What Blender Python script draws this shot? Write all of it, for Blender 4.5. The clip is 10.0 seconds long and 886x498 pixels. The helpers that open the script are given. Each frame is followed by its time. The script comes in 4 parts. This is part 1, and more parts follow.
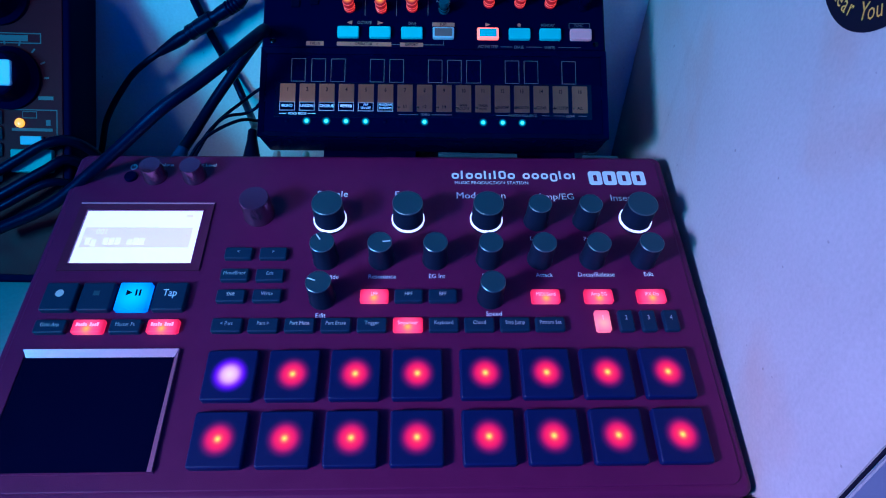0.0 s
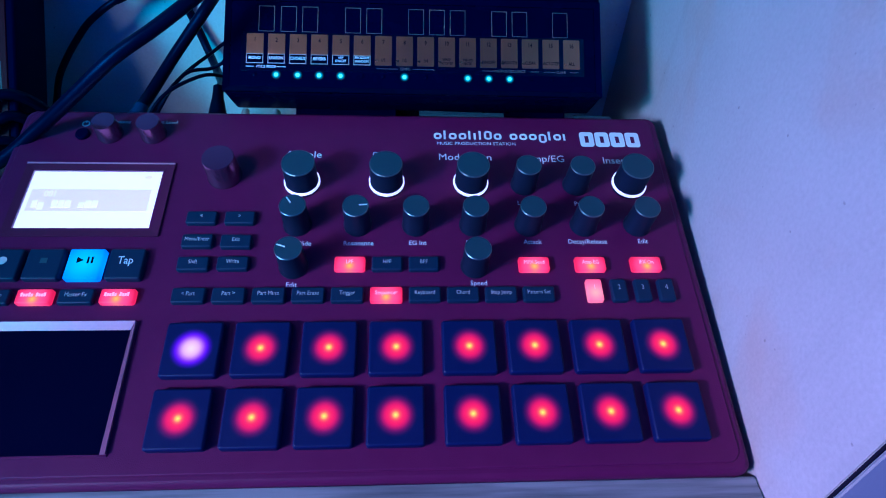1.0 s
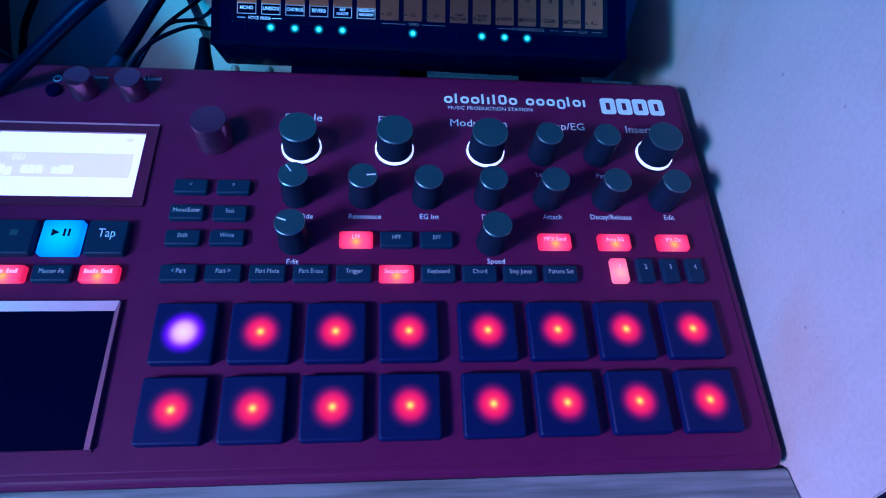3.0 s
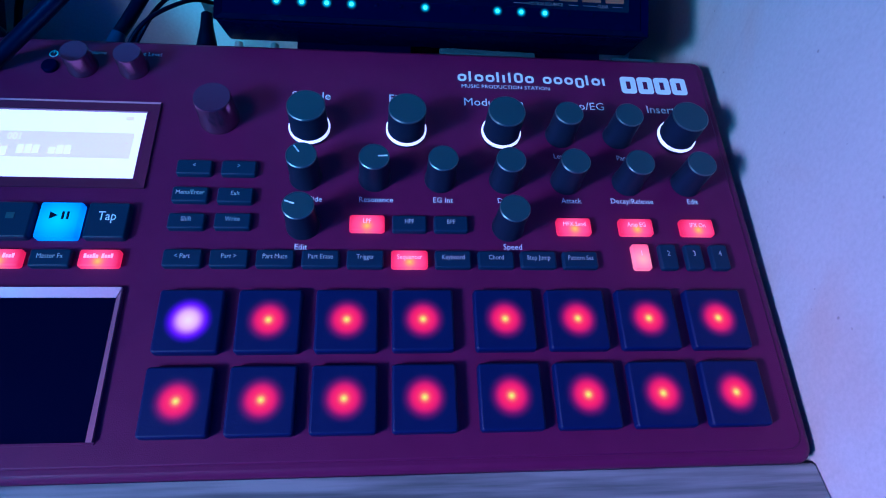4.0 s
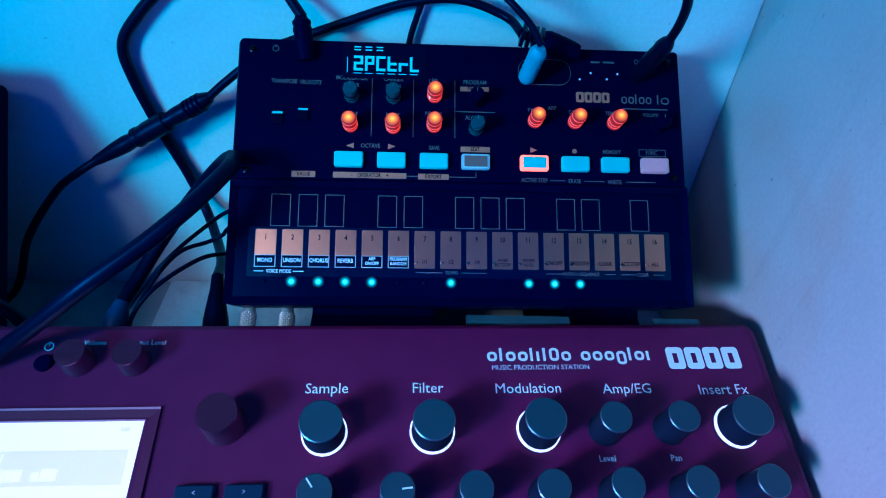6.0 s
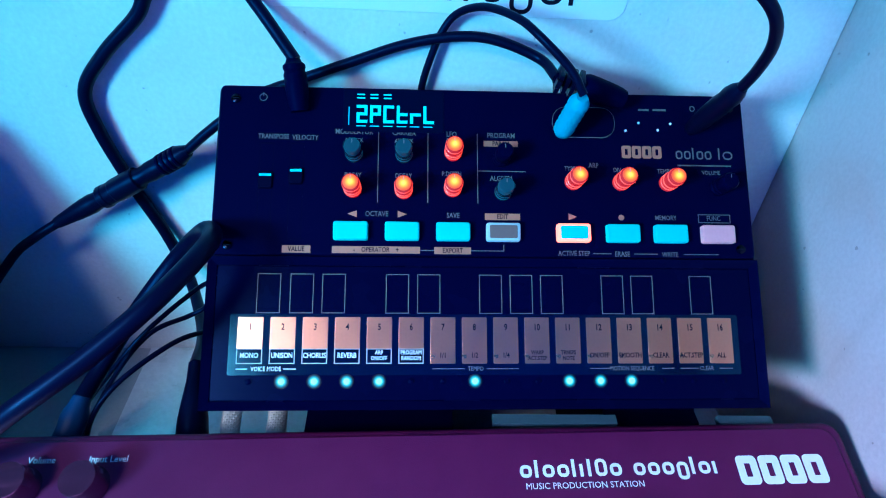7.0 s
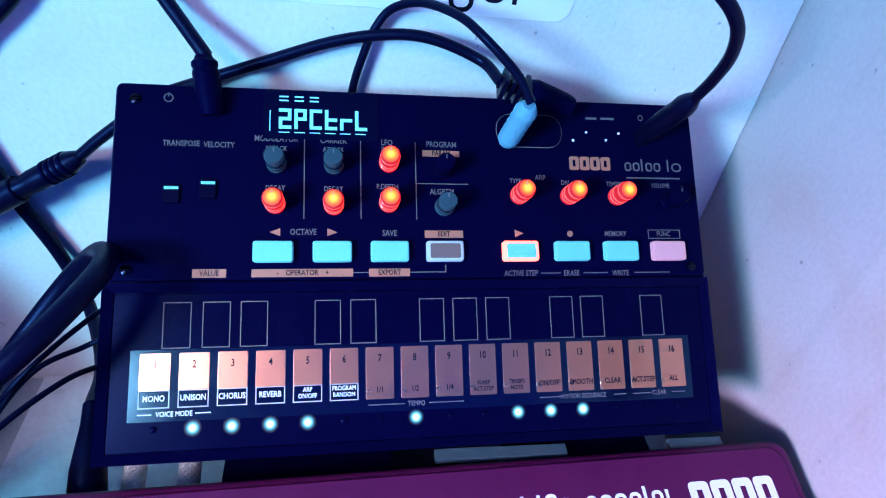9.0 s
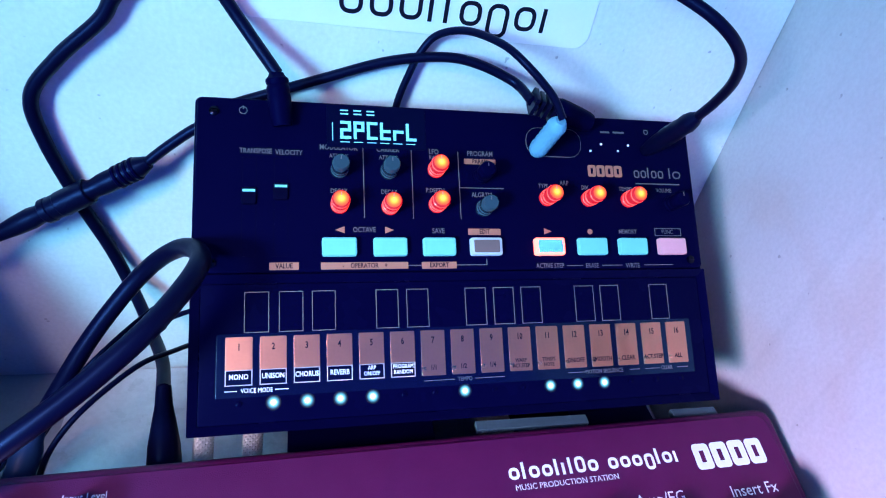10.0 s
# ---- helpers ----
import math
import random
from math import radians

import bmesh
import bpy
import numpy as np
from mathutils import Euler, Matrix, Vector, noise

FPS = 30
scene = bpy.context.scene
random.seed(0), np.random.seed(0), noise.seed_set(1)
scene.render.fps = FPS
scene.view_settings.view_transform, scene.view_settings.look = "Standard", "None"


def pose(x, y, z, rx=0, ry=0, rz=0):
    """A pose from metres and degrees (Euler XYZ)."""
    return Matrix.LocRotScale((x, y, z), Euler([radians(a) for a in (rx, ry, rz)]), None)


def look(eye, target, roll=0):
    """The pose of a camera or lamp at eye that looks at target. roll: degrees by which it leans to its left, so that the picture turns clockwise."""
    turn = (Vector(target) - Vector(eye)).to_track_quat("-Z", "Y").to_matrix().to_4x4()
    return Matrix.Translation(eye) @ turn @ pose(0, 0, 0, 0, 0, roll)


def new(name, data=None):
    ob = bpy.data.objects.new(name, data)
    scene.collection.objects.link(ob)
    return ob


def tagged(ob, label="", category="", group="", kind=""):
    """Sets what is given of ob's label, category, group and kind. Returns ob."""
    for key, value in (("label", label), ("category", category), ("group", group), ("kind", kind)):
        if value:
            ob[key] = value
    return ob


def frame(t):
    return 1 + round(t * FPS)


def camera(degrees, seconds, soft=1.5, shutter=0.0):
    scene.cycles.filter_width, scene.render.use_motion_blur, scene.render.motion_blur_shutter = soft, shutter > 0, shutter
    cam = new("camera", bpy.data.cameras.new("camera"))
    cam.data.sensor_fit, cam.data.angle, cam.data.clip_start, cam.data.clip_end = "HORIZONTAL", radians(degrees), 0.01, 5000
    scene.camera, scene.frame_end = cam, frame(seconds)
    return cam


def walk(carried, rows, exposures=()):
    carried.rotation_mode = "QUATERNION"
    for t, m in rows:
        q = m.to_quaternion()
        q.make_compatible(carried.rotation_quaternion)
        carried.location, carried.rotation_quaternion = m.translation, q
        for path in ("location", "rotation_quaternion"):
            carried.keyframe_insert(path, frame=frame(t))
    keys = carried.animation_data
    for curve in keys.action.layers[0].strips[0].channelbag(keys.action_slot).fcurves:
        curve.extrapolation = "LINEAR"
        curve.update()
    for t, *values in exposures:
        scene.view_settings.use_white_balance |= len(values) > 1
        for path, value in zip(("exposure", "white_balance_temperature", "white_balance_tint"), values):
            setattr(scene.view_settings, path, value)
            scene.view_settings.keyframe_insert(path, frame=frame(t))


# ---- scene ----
cam = camera(72.66, 10.0, soft=1.1)
# seconds, place, turn
PATH = [
    (0.0, 0.02870, -0.12557, 0.27179, 49.352, -1.608, -0.139),
    (0.5, 0.03213, -0.12091, 0.26435, 48.243, -1.900, -0.472),
    (1.0, 0.02977, -0.11179, 0.25458, 46.855, -2.812, -1.317),
    (1.5, 0.03290, -0.10157, 0.24861, 45.867, -3.588, -2.136),
    (2.0, 0.03380, -0.09843, 0.25077, 45.218, -4.397, -3.389),
    (2.5, 0.02279, -0.09621, 0.24749, 44.618, -4.565, -2.776),
    (4.0, 0.01094, -0.08397, 0.23425, 41.888, -4.723, -2.076),
    (4.5, 0.00692, -0.07460, 0.23776, 42.171, -4.606, -2.058),
    (5.0, 0.01255, -0.03918, 0.25874, 45.963, -3.439, -2.714),
    (5.5, 0.00452, -0.02024, 0.27504, 48.052, -3.229, -1.660),
    (6.0, 0.00350, -0.00220, 0.27792, 50.044, -3.471, -1.753),
    (6.2, 0.00675, 0.01039, 0.28037, 50.137, -2.883, -1.284),
    (7.3, -0.00277, 0.06225, 0.26457, 51.262, -3.328, -2.089),
    (7.5, -0.00187, 0.06828, 0.26210, 50.893, -3.584, -2.344),
    (8.0, -0.00063, 0.07161, 0.26253, 51.060, -3.618, -2.734),
    (8.5, 0.00363, 0.07189, 0.26411, 50.763, -4.437, -4.929),
    (9.0, -0.00165, 0.07259, 0.26369, 51.151, -6.729, -7.197),
    (9.5, -0.02189, 0.06258, 0.26823, 51.231, -7.940, -9.465),
    (10.0, -0.03857, 0.05242, 0.27396, 52.320, -9.124, -10.595),
]
EXPOSURES = [(0.0, 0.12, 4900, 24), (4.3, 0.05, 4700, 24), (5.0, -0.15, 4500, 14), (5.6, -0.05, 4500, 10), (6.2, 0.45, 4900, 14), (7.3, 1.1, 6000, 26), (8.5, 1.22, 6700, 50), (10.0, 1.27, 7000, 60)]
walk(cam, [(row[0], pose(*row[1:])) for row in PATH], EXPOSURES)

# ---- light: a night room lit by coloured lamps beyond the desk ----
world = bpy.data.worlds.new("night_room")
scene.world = world
world.use_nodes = True
world.node_tree.nodes["Background"].inputs[0].default_value = (0.0, 0.075, 0.50, 1)
world.node_tree.nodes["Background"].inputs[1].default_value = 0.75


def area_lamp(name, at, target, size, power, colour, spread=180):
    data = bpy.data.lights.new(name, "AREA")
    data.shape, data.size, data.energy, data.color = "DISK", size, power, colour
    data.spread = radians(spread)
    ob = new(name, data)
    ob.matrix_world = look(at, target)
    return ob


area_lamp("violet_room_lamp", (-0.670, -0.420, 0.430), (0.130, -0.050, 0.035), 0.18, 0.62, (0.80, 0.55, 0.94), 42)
# Unseen lamp added for the back board's teal; narrow cone dims the left.
area_lamp("added_cyan_lamp", (-0.645, -0.450, 0.440), (0.030, 0.280, 0.130), 0.22, 0.70, (0.080, 0.80, 1.0), 58)
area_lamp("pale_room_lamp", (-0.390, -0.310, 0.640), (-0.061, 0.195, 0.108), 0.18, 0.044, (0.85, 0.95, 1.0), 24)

MM = 0.001

# ---- materials ----
def shade(name, base, rough=0.5, metal=0.0, vary=0.12, scale=60.0, bump=0.0, fine=900.0, coat=0.0, emit=None, power=0.0, spec=0.5, tint=(1, 1, 1)):
    m = bpy.data.materials.new(name)
    m.use_nodes = True
    nodes, links = m.node_tree.nodes, m.node_tree.links
    b = nodes["Principled BSDF"]
    b.inputs["Roughness"].default_value, b.inputs["Metallic"].default_value = rough, metal
    b.inputs["Coat Weight"].default_value, b.inputs["Specular IOR Level"].default_value = coat, spec
    b.inputs["Specular Tint"].default_value = (*tint, 1)
    where = nodes.new("ShaderNodeTexCoord")
    big, small = nodes.new("ShaderNodeTexNoise"), nodes.new("ShaderNodeTexNoise")
    for n, s, d in ((big, scale, 3.0), (small, fine, 2.0)):
        n.inputs["Scale"].default_value, n.inputs["Detail"].default_value = s, d
        links.new(where.outputs["Object"], n.inputs["Vector"])
    mix = nodes.new("ShaderNodeMix")
    mix.data_type = "RGBA"
    mix.inputs[6].default_value = (*[c * (1 - vary) for c in base], 1)
    mix.inputs[7].default_value = (*[min(1, c * (1 + vary)) for c in base], 1)
    both = nodes.new("ShaderNodeMath")
    both.operation = "MULTIPLY_ADD"
    both.inputs[1].default_value = 0.5
    half = nodes.new("ShaderNodeMath")
    half.operation = "MULTIPLY"
    half.inputs[1].default_value = 0.5
    links.new(big.outputs[0], half.inputs[0])
    links.new(small.outputs[0], both.inputs[0])
    links.new(half.outputs[0], both.inputs[2])
    links.new(both.outputs[0], mix.inputs[0])
    links.new(mix.outputs[2], b.inputs["Base Color"])
    rough_map = nodes.new("ShaderNodeMapRange")
    rough_map.inputs[3].default_value, rough_map.inputs[4].default_value = max(0.02, rough - 0.1), min(1, rough + 0.1)
    links.new(big.outputs[0], rough_map.inputs[0])
    links.new(rough_map.outputs[0], b.inputs["Roughness"])
    if bump:
        relief = nodes.new("ShaderNodeBump")
        relief.inputs["Strength"].default_value, relief.inputs["Distance"].default_value = bump, 0.0004
        links.new(small.outputs[0], relief.inputs["Height"])
        links.new(relief.outputs[0], b.inputs["Normal"])
    if emit:
        b.inputs["Emission Color"].default_value, b.inputs["Emission Strength"].default_value = (*emit, 1), power
    return m


def backlit(name, base, stops, reach, squash=1.0, drop=0.0):
    """A cap with a lamp under its middle: light falls off from the middle to reach metres away."""
    m = shade(name, base, 0.5, vary=0.15, scale=200, bump=0.15, spec=0.2)
    nodes, links = m.node_tree.nodes, m.node_tree.links
    b = nodes["Principled BSDF"]
    where, far, ramp = nodes.new("ShaderNodeTexCoord"), nodes.new("ShaderNodeVectorMath"), nodes.new("ShaderNodeValToRGB")
    flat = nodes.new("ShaderNodeMapping")
    flat.inputs["Scale"].default_value = (squash / reach, 1 / reach, 0)
    flat.inputs["Location"].default_value = (0, drop / reach, 0)
    far.operation = "LENGTH"
    links.new(where.outputs["Object"], flat.inputs[0])
    links.new(flat.outputs[0], far.inputs[0])
    links.new(far.outputs["Value"], ramp.inputs[0])
    ramp.color_ramp.interpolation = "B_SPLINE"
    while len(ramp.color_ramp.elements) < len(stops):
        ramp.color_ramp.elements.new(0.5)
    for e, (place, colour) in zip(ramp.color_ramp.elements, stops):
        e.position, e.color = place, (*colour, 1)
    links.new(ramp.outputs[0], b.inputs["Emission Color"])
    b.inputs["Emission Strength"].default_value = 1.0
    return m


def wall_paint(name, base, streak, stain=(1, 1, 1)):
    """Painted board with faint upright brush streaks, stains and small dents."""
    m = shade(name, base, 0.62, vary=0.24, scale=16, bump=0.3, fine=500)
    nodes, links = m.node_tree.nodes, m.node_tree.links
    b = nodes["Principled BSDF"]
    where, stretch, lines = nodes.new("ShaderNodeTexCoord"), nodes.new("ShaderNodeMapping"), nodes.new("ShaderNodeTexNoise")
    stretch.inputs["Scale"].default_value = (1, 1, 0.04)
    lines.inputs["Scale"].default_value, lines.inputs["Detail"].default_value = 110, 5
    links.new(where.outputs["Object"], stretch.inputs[0])
    links.new(stretch.outputs[0], lines.inputs["Vector"])
    ramp = nodes.new("ShaderNodeValToRGB")
    ramp.color_ramp.elements[0].position, ramp.color_ramp.elements[0].color = 0.28, (1 - streak, 1 - streak, 1 - streak, 1)
    ramp.color_ramp.elements[1].position, ramp.color_ramp.elements[1].color = 0.45, (1, 1, 1, 1)
    links.new(lines.outputs[0], ramp.inputs[0])
    mul = nodes.new("ShaderNodeMix")
    mul.data_type, mul.blend_type = "RGBA", "MULTIPLY"
    mul.inputs[0].default_value = 1.0
    links.new(b.inputs["Base Color"].links[0].from_socket, mul.inputs[6])
    links.new(ramp.outputs[0], mul.inputs[7])
    blotch, spots, warm = nodes.new("ShaderNodeTexNoise"), nodes.new("ShaderNodeValToRGB"), nodes.new("ShaderNodeMix")
    blotch.inputs["Scale"].default_value, blotch.inputs["Detail"].default_value = 13, 5
    blotch.inputs["Distortion"].default_value = 0.6
    spots.color_ramp.elements[0].position, spots.color_ramp.elements[0].color = 0.50, (1, 1, 1, 1)
    spots.color_ramp.elements[1].position, spots.color_ramp.elements[1].color = 0.70, (*stain, 1)
    warm.data_type, warm.blend_type = "RGBA", "MULTIPLY"
    warm.inputs[0].default_value = 1.0
    links.new(where.outputs["Object"], blotch.inputs["Vector"])
    links.new(blotch.outputs[0], spots.inputs[0])
    links.new(mul.outputs[2], warm.inputs[6])
    links.new(spots.outputs[0], warm.inputs[7])
    speck, dots, pitted = nodes.new("ShaderNodeTexNoise"), nodes.new("ShaderNodeValToRGB"), nodes.new("ShaderNodeMix")
    speck.inputs["Scale"].default_value, speck.inputs["Detail"].default_value = 260, 1
    dots.color_ramp.elements[0].position, dots.color_ramp.elements[0].color = 0.77, (1, 1, 1, 1)
    dots.color_ramp.elements[1].position, dots.color_ramp.elements[1].color = 0.82, (0.62, 0.60, 0.62, 1)
    pitted.data_type, pitted.blend_type = "RGBA", "MULTIPLY"
    pitted.inputs[0].default_value = 1.0
    links.new(where.outputs["Object"], speck.inputs["Vector"])
    links.new(speck.outputs[0], dots.inputs[0])
    links.new(warm.outputs[2], pitted.inputs[6])
    links.new(dots.outputs[0], pitted.inputs[7])
    links.new(pitted.outputs[2], b.inputs["Base Color"])
    return m


def wood(name, dark, light):
    m = shade(name, light, 0.5, vary=0.1, scale=20, bump=0.2)
    nodes, links = m.node_tree.nodes, m.node_tree.links
    b = nodes["Principled BSDF"]
    where, stretch, grain = nodes.new("ShaderNodeTexCoord"), nodes.new("ShaderNodeMapping"), nodes.new("ShaderNodeTexNoise")
    stretch.inputs["Scale"].default_value = (0.06, 1, 1)
    grain.inputs["Scale"].default_value, grain.inputs["Detail"].default_value = 260, 6
    links.new(where.outputs["Object"], stretch.inputs[0])
    links.new(stretch.outputs[0], grain.inputs["Vector"])
    ramp = nodes.new("ShaderNodeValToRGB")
    ramp.color_ramp.elements[0].position, ramp.color_ramp.elements[0].color = 0.35, (*dark, 1)
    ramp.color_ramp.elements[1].position, ramp.color_ramp.elements[1].color = 0.62, (*light, 1)
    links.new(grain.outputs[0], ramp.inputs[0])
    links.new(ramp.outputs[0], b.inputs["Base Color"])
    return m


# Both boards are white; the side one's base is lowered for its dimmer light.
WALL_SIDE = wall_paint("dimmed_white_side_board", (0.45, 0.43, 0.435), 0.06, (1.0, 0.86, 0.80))
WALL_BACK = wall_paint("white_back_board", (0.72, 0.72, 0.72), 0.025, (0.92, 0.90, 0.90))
EDGE_BAND = shade("edge_band", (0.30, 0.30, 0.32), 0.5)
OUTER = shade("shade_dark_panel", (0.012, 0.014, 0.022), 0.7, vary=0.2, scale=20, spec=0.08)
SHELF = wood("grey_wood", (0.09, 0.10, 0.10), (0.26, 0.27, 0.27))
RED_BODY = shade("wine_red_coat", (0.094, 0.0055, 0.050), 0.5, vary=0.28, scale=90, bump=0.25, fine=2600, spec=0.2)
RED_DARK = shade("dark_bezel", (0.085, 0.008, 0.038), 0.5, spec=0.25)
PLATE = shade("dark_red_plate", (0.070, 0.003, 0.012), 0.5, vary=0.25, scale=90, spec=0.08)
RED_KNOB = shade("dark_wine_knob", (0.20, 0.060, 0.145), 0.2, metal=0.8)
WELL_SIDE = shade("well_side_sheen", (0.22, 0.07, 0.12), 0.4)
# Pale pink holds the display's light on the bezel edges, also used for the well.
RED_EDGE = shade("bezel_edge_sheen", (0.55, 0.22, 0.32), 0.35)
BLACK = shade("blue_black_plastic", (0.0008, 0.0009, 0.017), 0.5, vary=0.2, spec=0.035, tint=(0.10, 0.22, 1.0))
GLOSS = shade("blue_black_gloss", (0.0008, 0.0009, 0.016), 0.26, vary=0.2, spec=0.055, tint=(0.12, 0.40, 1.0))
FILM = shade("glossy_key_film", (0.0008, 0.0014, 0.016), 0.16, vary=0.2, spec=0.5, tint=(0.12, 0.75, 1.0))
RUBBER = shade("cable_rubber", (0.0014, 0.0018, 0.014), 0.38, vary=0.2, spec=0.16, tint=(0.10, 0.40, 1.0))
PAD_GLASS = shade("touch_surface", (0.0015, 0.0015, 0.012), 0.4, spec=0.06, tint=(0.10, 0.22, 1.0))
KEYCAP = shade("navy_rubber_key", (0.006, 0.020, 0.048), 0.5, vary=0.15, scale=300, spec=0.2)
KNOB_SIDE = shade("knob_rubber", (0.008, 0.012, 0.026), 0.42, spec=0.3, tint=(0.10, 0.22, 1.0))
KNOB_TOP = shade("brushed_knob_cap", (0.016, 0.050, 0.072), 0.5, metal=0.2, vary=0.15, scale=300)
PRINT = shade("white_print", (0.80, 0.84, 0.86), 0.6, vary=0.08, scale=800)
PRINT_DIM = shade("dim_print", (0.115, 0.108, 0.115), 0.6, vary=0.2, scale=800)
PRINT_KEY = shade("pale_key_line", (0.50, 0.46, 0.46), 0.6, vary=0.1, scale=800)
PRINT_DARK = shade("dark_print", (0.008, 0.008, 0.018), 0.8, spec=0.04)
METAL = shade("knurled_nickel", (0.75, 0.75, 0.72), 0.45, metal=0.7)
STEEL = shade("screw_steel", (0.010, 0.012, 0.025), 0.22, metal=1.0)
TEAL_CAP = shade("turquoise_rubber", (0.004, 0.58, 0.54), 0.6, vary=0.1, spec=0.08)
GREY_CAP = shade("grey_rubber", (0.17, 0.11, 0.10), 0.5)
TEAL_KEY = shade("dull_green_key", (0.05, 0.30, 0.28), 0.5)
PINK_CAP = shade("pale_pink_rubber", (0.80, 0.34, 0.36), 0.6, spec=0.1)
PALE_CAP = shade("pale_rim_rubber", (0.40, 0.55, 0.60), 0.5)
TAN_KEY = shade("copper_key_print", (0.72, 0.27, 0.145), 0.30, metal=0.92, vary=0.10, scale=120, bump=0.02, coat=1.0)
TAN_KEY.node_tree.nodes["Principled BSDF"].inputs["Coat Roughness"].default_value = 0.24
SALMON = shade("salmon_print", (0.48, 0.16, 0.10), 0.5)
CLEAR_OFF = shade("smoked_clear_knob", (0.012, 0.062, 0.085), 0.18, spec=0.45, tint=(0.35, 0.8, 1.0))
BLUE_PLUG = shade("blue_plug_boot", (0.004, 0.032, 0.095), 0.45, spec=0.12)
PALE_TIP = shade("pale_blue_tip", (0.0, 0.34, 0.46), 0.45, bump=0.2, spec=0.2, tint=(0.2, 0.9, 1.0))
PAPER = shade("white_sticker", (0.84, 0.85, 0.86), 0.5, vary=0.04)
ORANGE = shade("orange_print", (0.70, 0.38, 0.06), 0.6)

LCD_GLOW = shade("lit_lcd", (0.6, 0.6, 0.7), 0.3, emit=(0.88, 0.78, 1.0), power=0.88)
LCD_BAND = shade("lit_lcd_band", (0.6, 0.5, 0.6), 0.3, emit=(0.78, 0.54, 0.86), power=0.75)
LCD_INK = shade("lit_lcd_ink", (0.6, 0.5, 0.6), 0.3, emit=(0.92, 0.84, 1.0), power=0.85)
RING_GLOW = shade("lit_ring", (0.6, 0.6, 0.7), 0.3, emit=(0.78, 0.74, 1.0), power=1.6)
ring_nodes = RING_GLOW.node_tree.nodes
patchy, hues = ring_nodes.new("ShaderNodeTexNoise"), ring_nodes.new("ShaderNodeValToRGB")
patchy.inputs["Scale"].default_value, patchy.inputs["Detail"].default_value = 330, 2
hues.color_ramp.elements[0].position, hues.color_ramp.elements[0].color = 0.40, (0.10, 0.08, 0.45, 1)
hues.color_ramp.elements[1].position, hues.color_ramp.elements[1].color = 0.57, (0.85, 0.82, 1.0, 1)
RING_GLOW.node_tree.links.new(patchy.outputs[0], hues.inputs[0])
RING_GLOW.node_tree.links.new(hues.outputs[0], ring_nodes["Principled BSDF"].inputs["Emission Color"])
SEGMENT = shade("lit_segment", (0.0, 0.05, 0.06), 0.4, emit=(0.0, 0.42, 0.66), power=1.2)
DISPLAY_GLASS = shade("lit_display_glass", (0.0008, 0.0009, 0.016), 0.34, spec=0.04, tint=(0.10, 0.22, 1.0), emit=(0.0, 0.45, 1.0), power=0.002)
LED_CYAN = shade("lit_cyan_led", (0.1, 0.3, 0.3), 0.4, emit=(0.16, 0.85, 0.88), power=1.0)
# Radial glow that paints the bloom round a lit step lamp.
LED_HALO = backlit("cyan_halo_glow", (0.002, 0.003, 0.014), [(0.0, (0.30, 0.90, 0.95)), (0.4, (0.06, 0.60, 0.66)), (0.6, (0.0, 0.22, 0.28)), (0.78, (0.0, 0.04, 0.065)), (0.88, (0, 0, 0)), (0.94, (0, 0, 0)), (1.0, (0, 0, 0))], 0.0026)
RED_RIM = shade("lit_red_rim", (0.6, 0.1, 0.1), 0.3, emit=(1.0, 0.05, 0.06), power=2.2)
RIM_HOT = shade("hot_lit_rim", (0.6, 0.2, 0.1), 0.3, emit=(1.0, 0.12, 0.08), power=2.2)
PAD_RED = backlit("red_lit_pad", (0.003, 0.007, 0.055), [(0.0, (1.0, 0.90, 0.05)), (0.07, (1.0, 0.66, 0.03)), (0.17, (1.0, 0.03, 0.03)), (0.36, (0.95, 0.004, 0.04)), (0.50, (0.72, 0.002, 0.045)), (0.64, (0.14, 0.0, 0.03)), (0.80, (0.018, 0, 0.008)), (0.92, (0, 0, 0)), (1.0, (0, 0, 0))], 0.0094)
PAD_VIOLET = backlit("violet_lit_pad", (0.003, 0.007, 0.055), [(0.0, (1.0, 0.75, 1.0)), (0.32, (0.95, 0.45, 1.0)), (0.52, (0.28, 0.02, 1.0)), (0.70, (0.05, 0.0, 0.40)), (0.85, (0.005, 0, 0.05)), (0.93, (0, 0, 0)), (1.0, (0, 0, 0))], 0.0098)
KEY_RED = backlit("red_lit_key", (0.10, 0.01, 0.02), [(0.0, (1.0, 0.60, 0.06)), (0.14, (1.0, 0.30, 0.08)), (0.32, (1.0, 0.09, 0.21)), (0.62, (1.0, 0.055, 0.17)), (0.82, (0.95, 0.012, 0.08)), (1.0, (0.70, 0.01, 0.05))], 0.0085, drop=0.0015)
KEY_BLUE = backlit("blue_lit_key", (0.02, 0.06, 0.10), [(0.0, (0.05, 0.62, 1.0)), (0.45, (0.015, 0.42, 1.0)), (0.8, (0.008, 0.22, 0.95)), (1.0, (0.004, 0.12, 0.85))], 0.0125)
KEY_PINK = backlit("pink_lit_key", (0.2, 0.1, 0.1), [(0.0, (1.0, 0.45, 0.25)), (0.35, (1.0, 0.20, 0.26)), (0.7, (1.0, 0.07, 0.16)), (1.0, (0.8, 0.02, 0.08))], 0.009, drop=0.0015)
CLEAR_LIT = shade("red_lit_knob", (0.2, 0.03, 0.03), 0.2, emit=(0.9, 0.004, 0.006), power=0.26)
KNOB_BAND = shade("bright_lit_band", (0.4, 0.1, 0.1), 0.2, emit=(1.0, 0.06, 0.012), power=0.8)
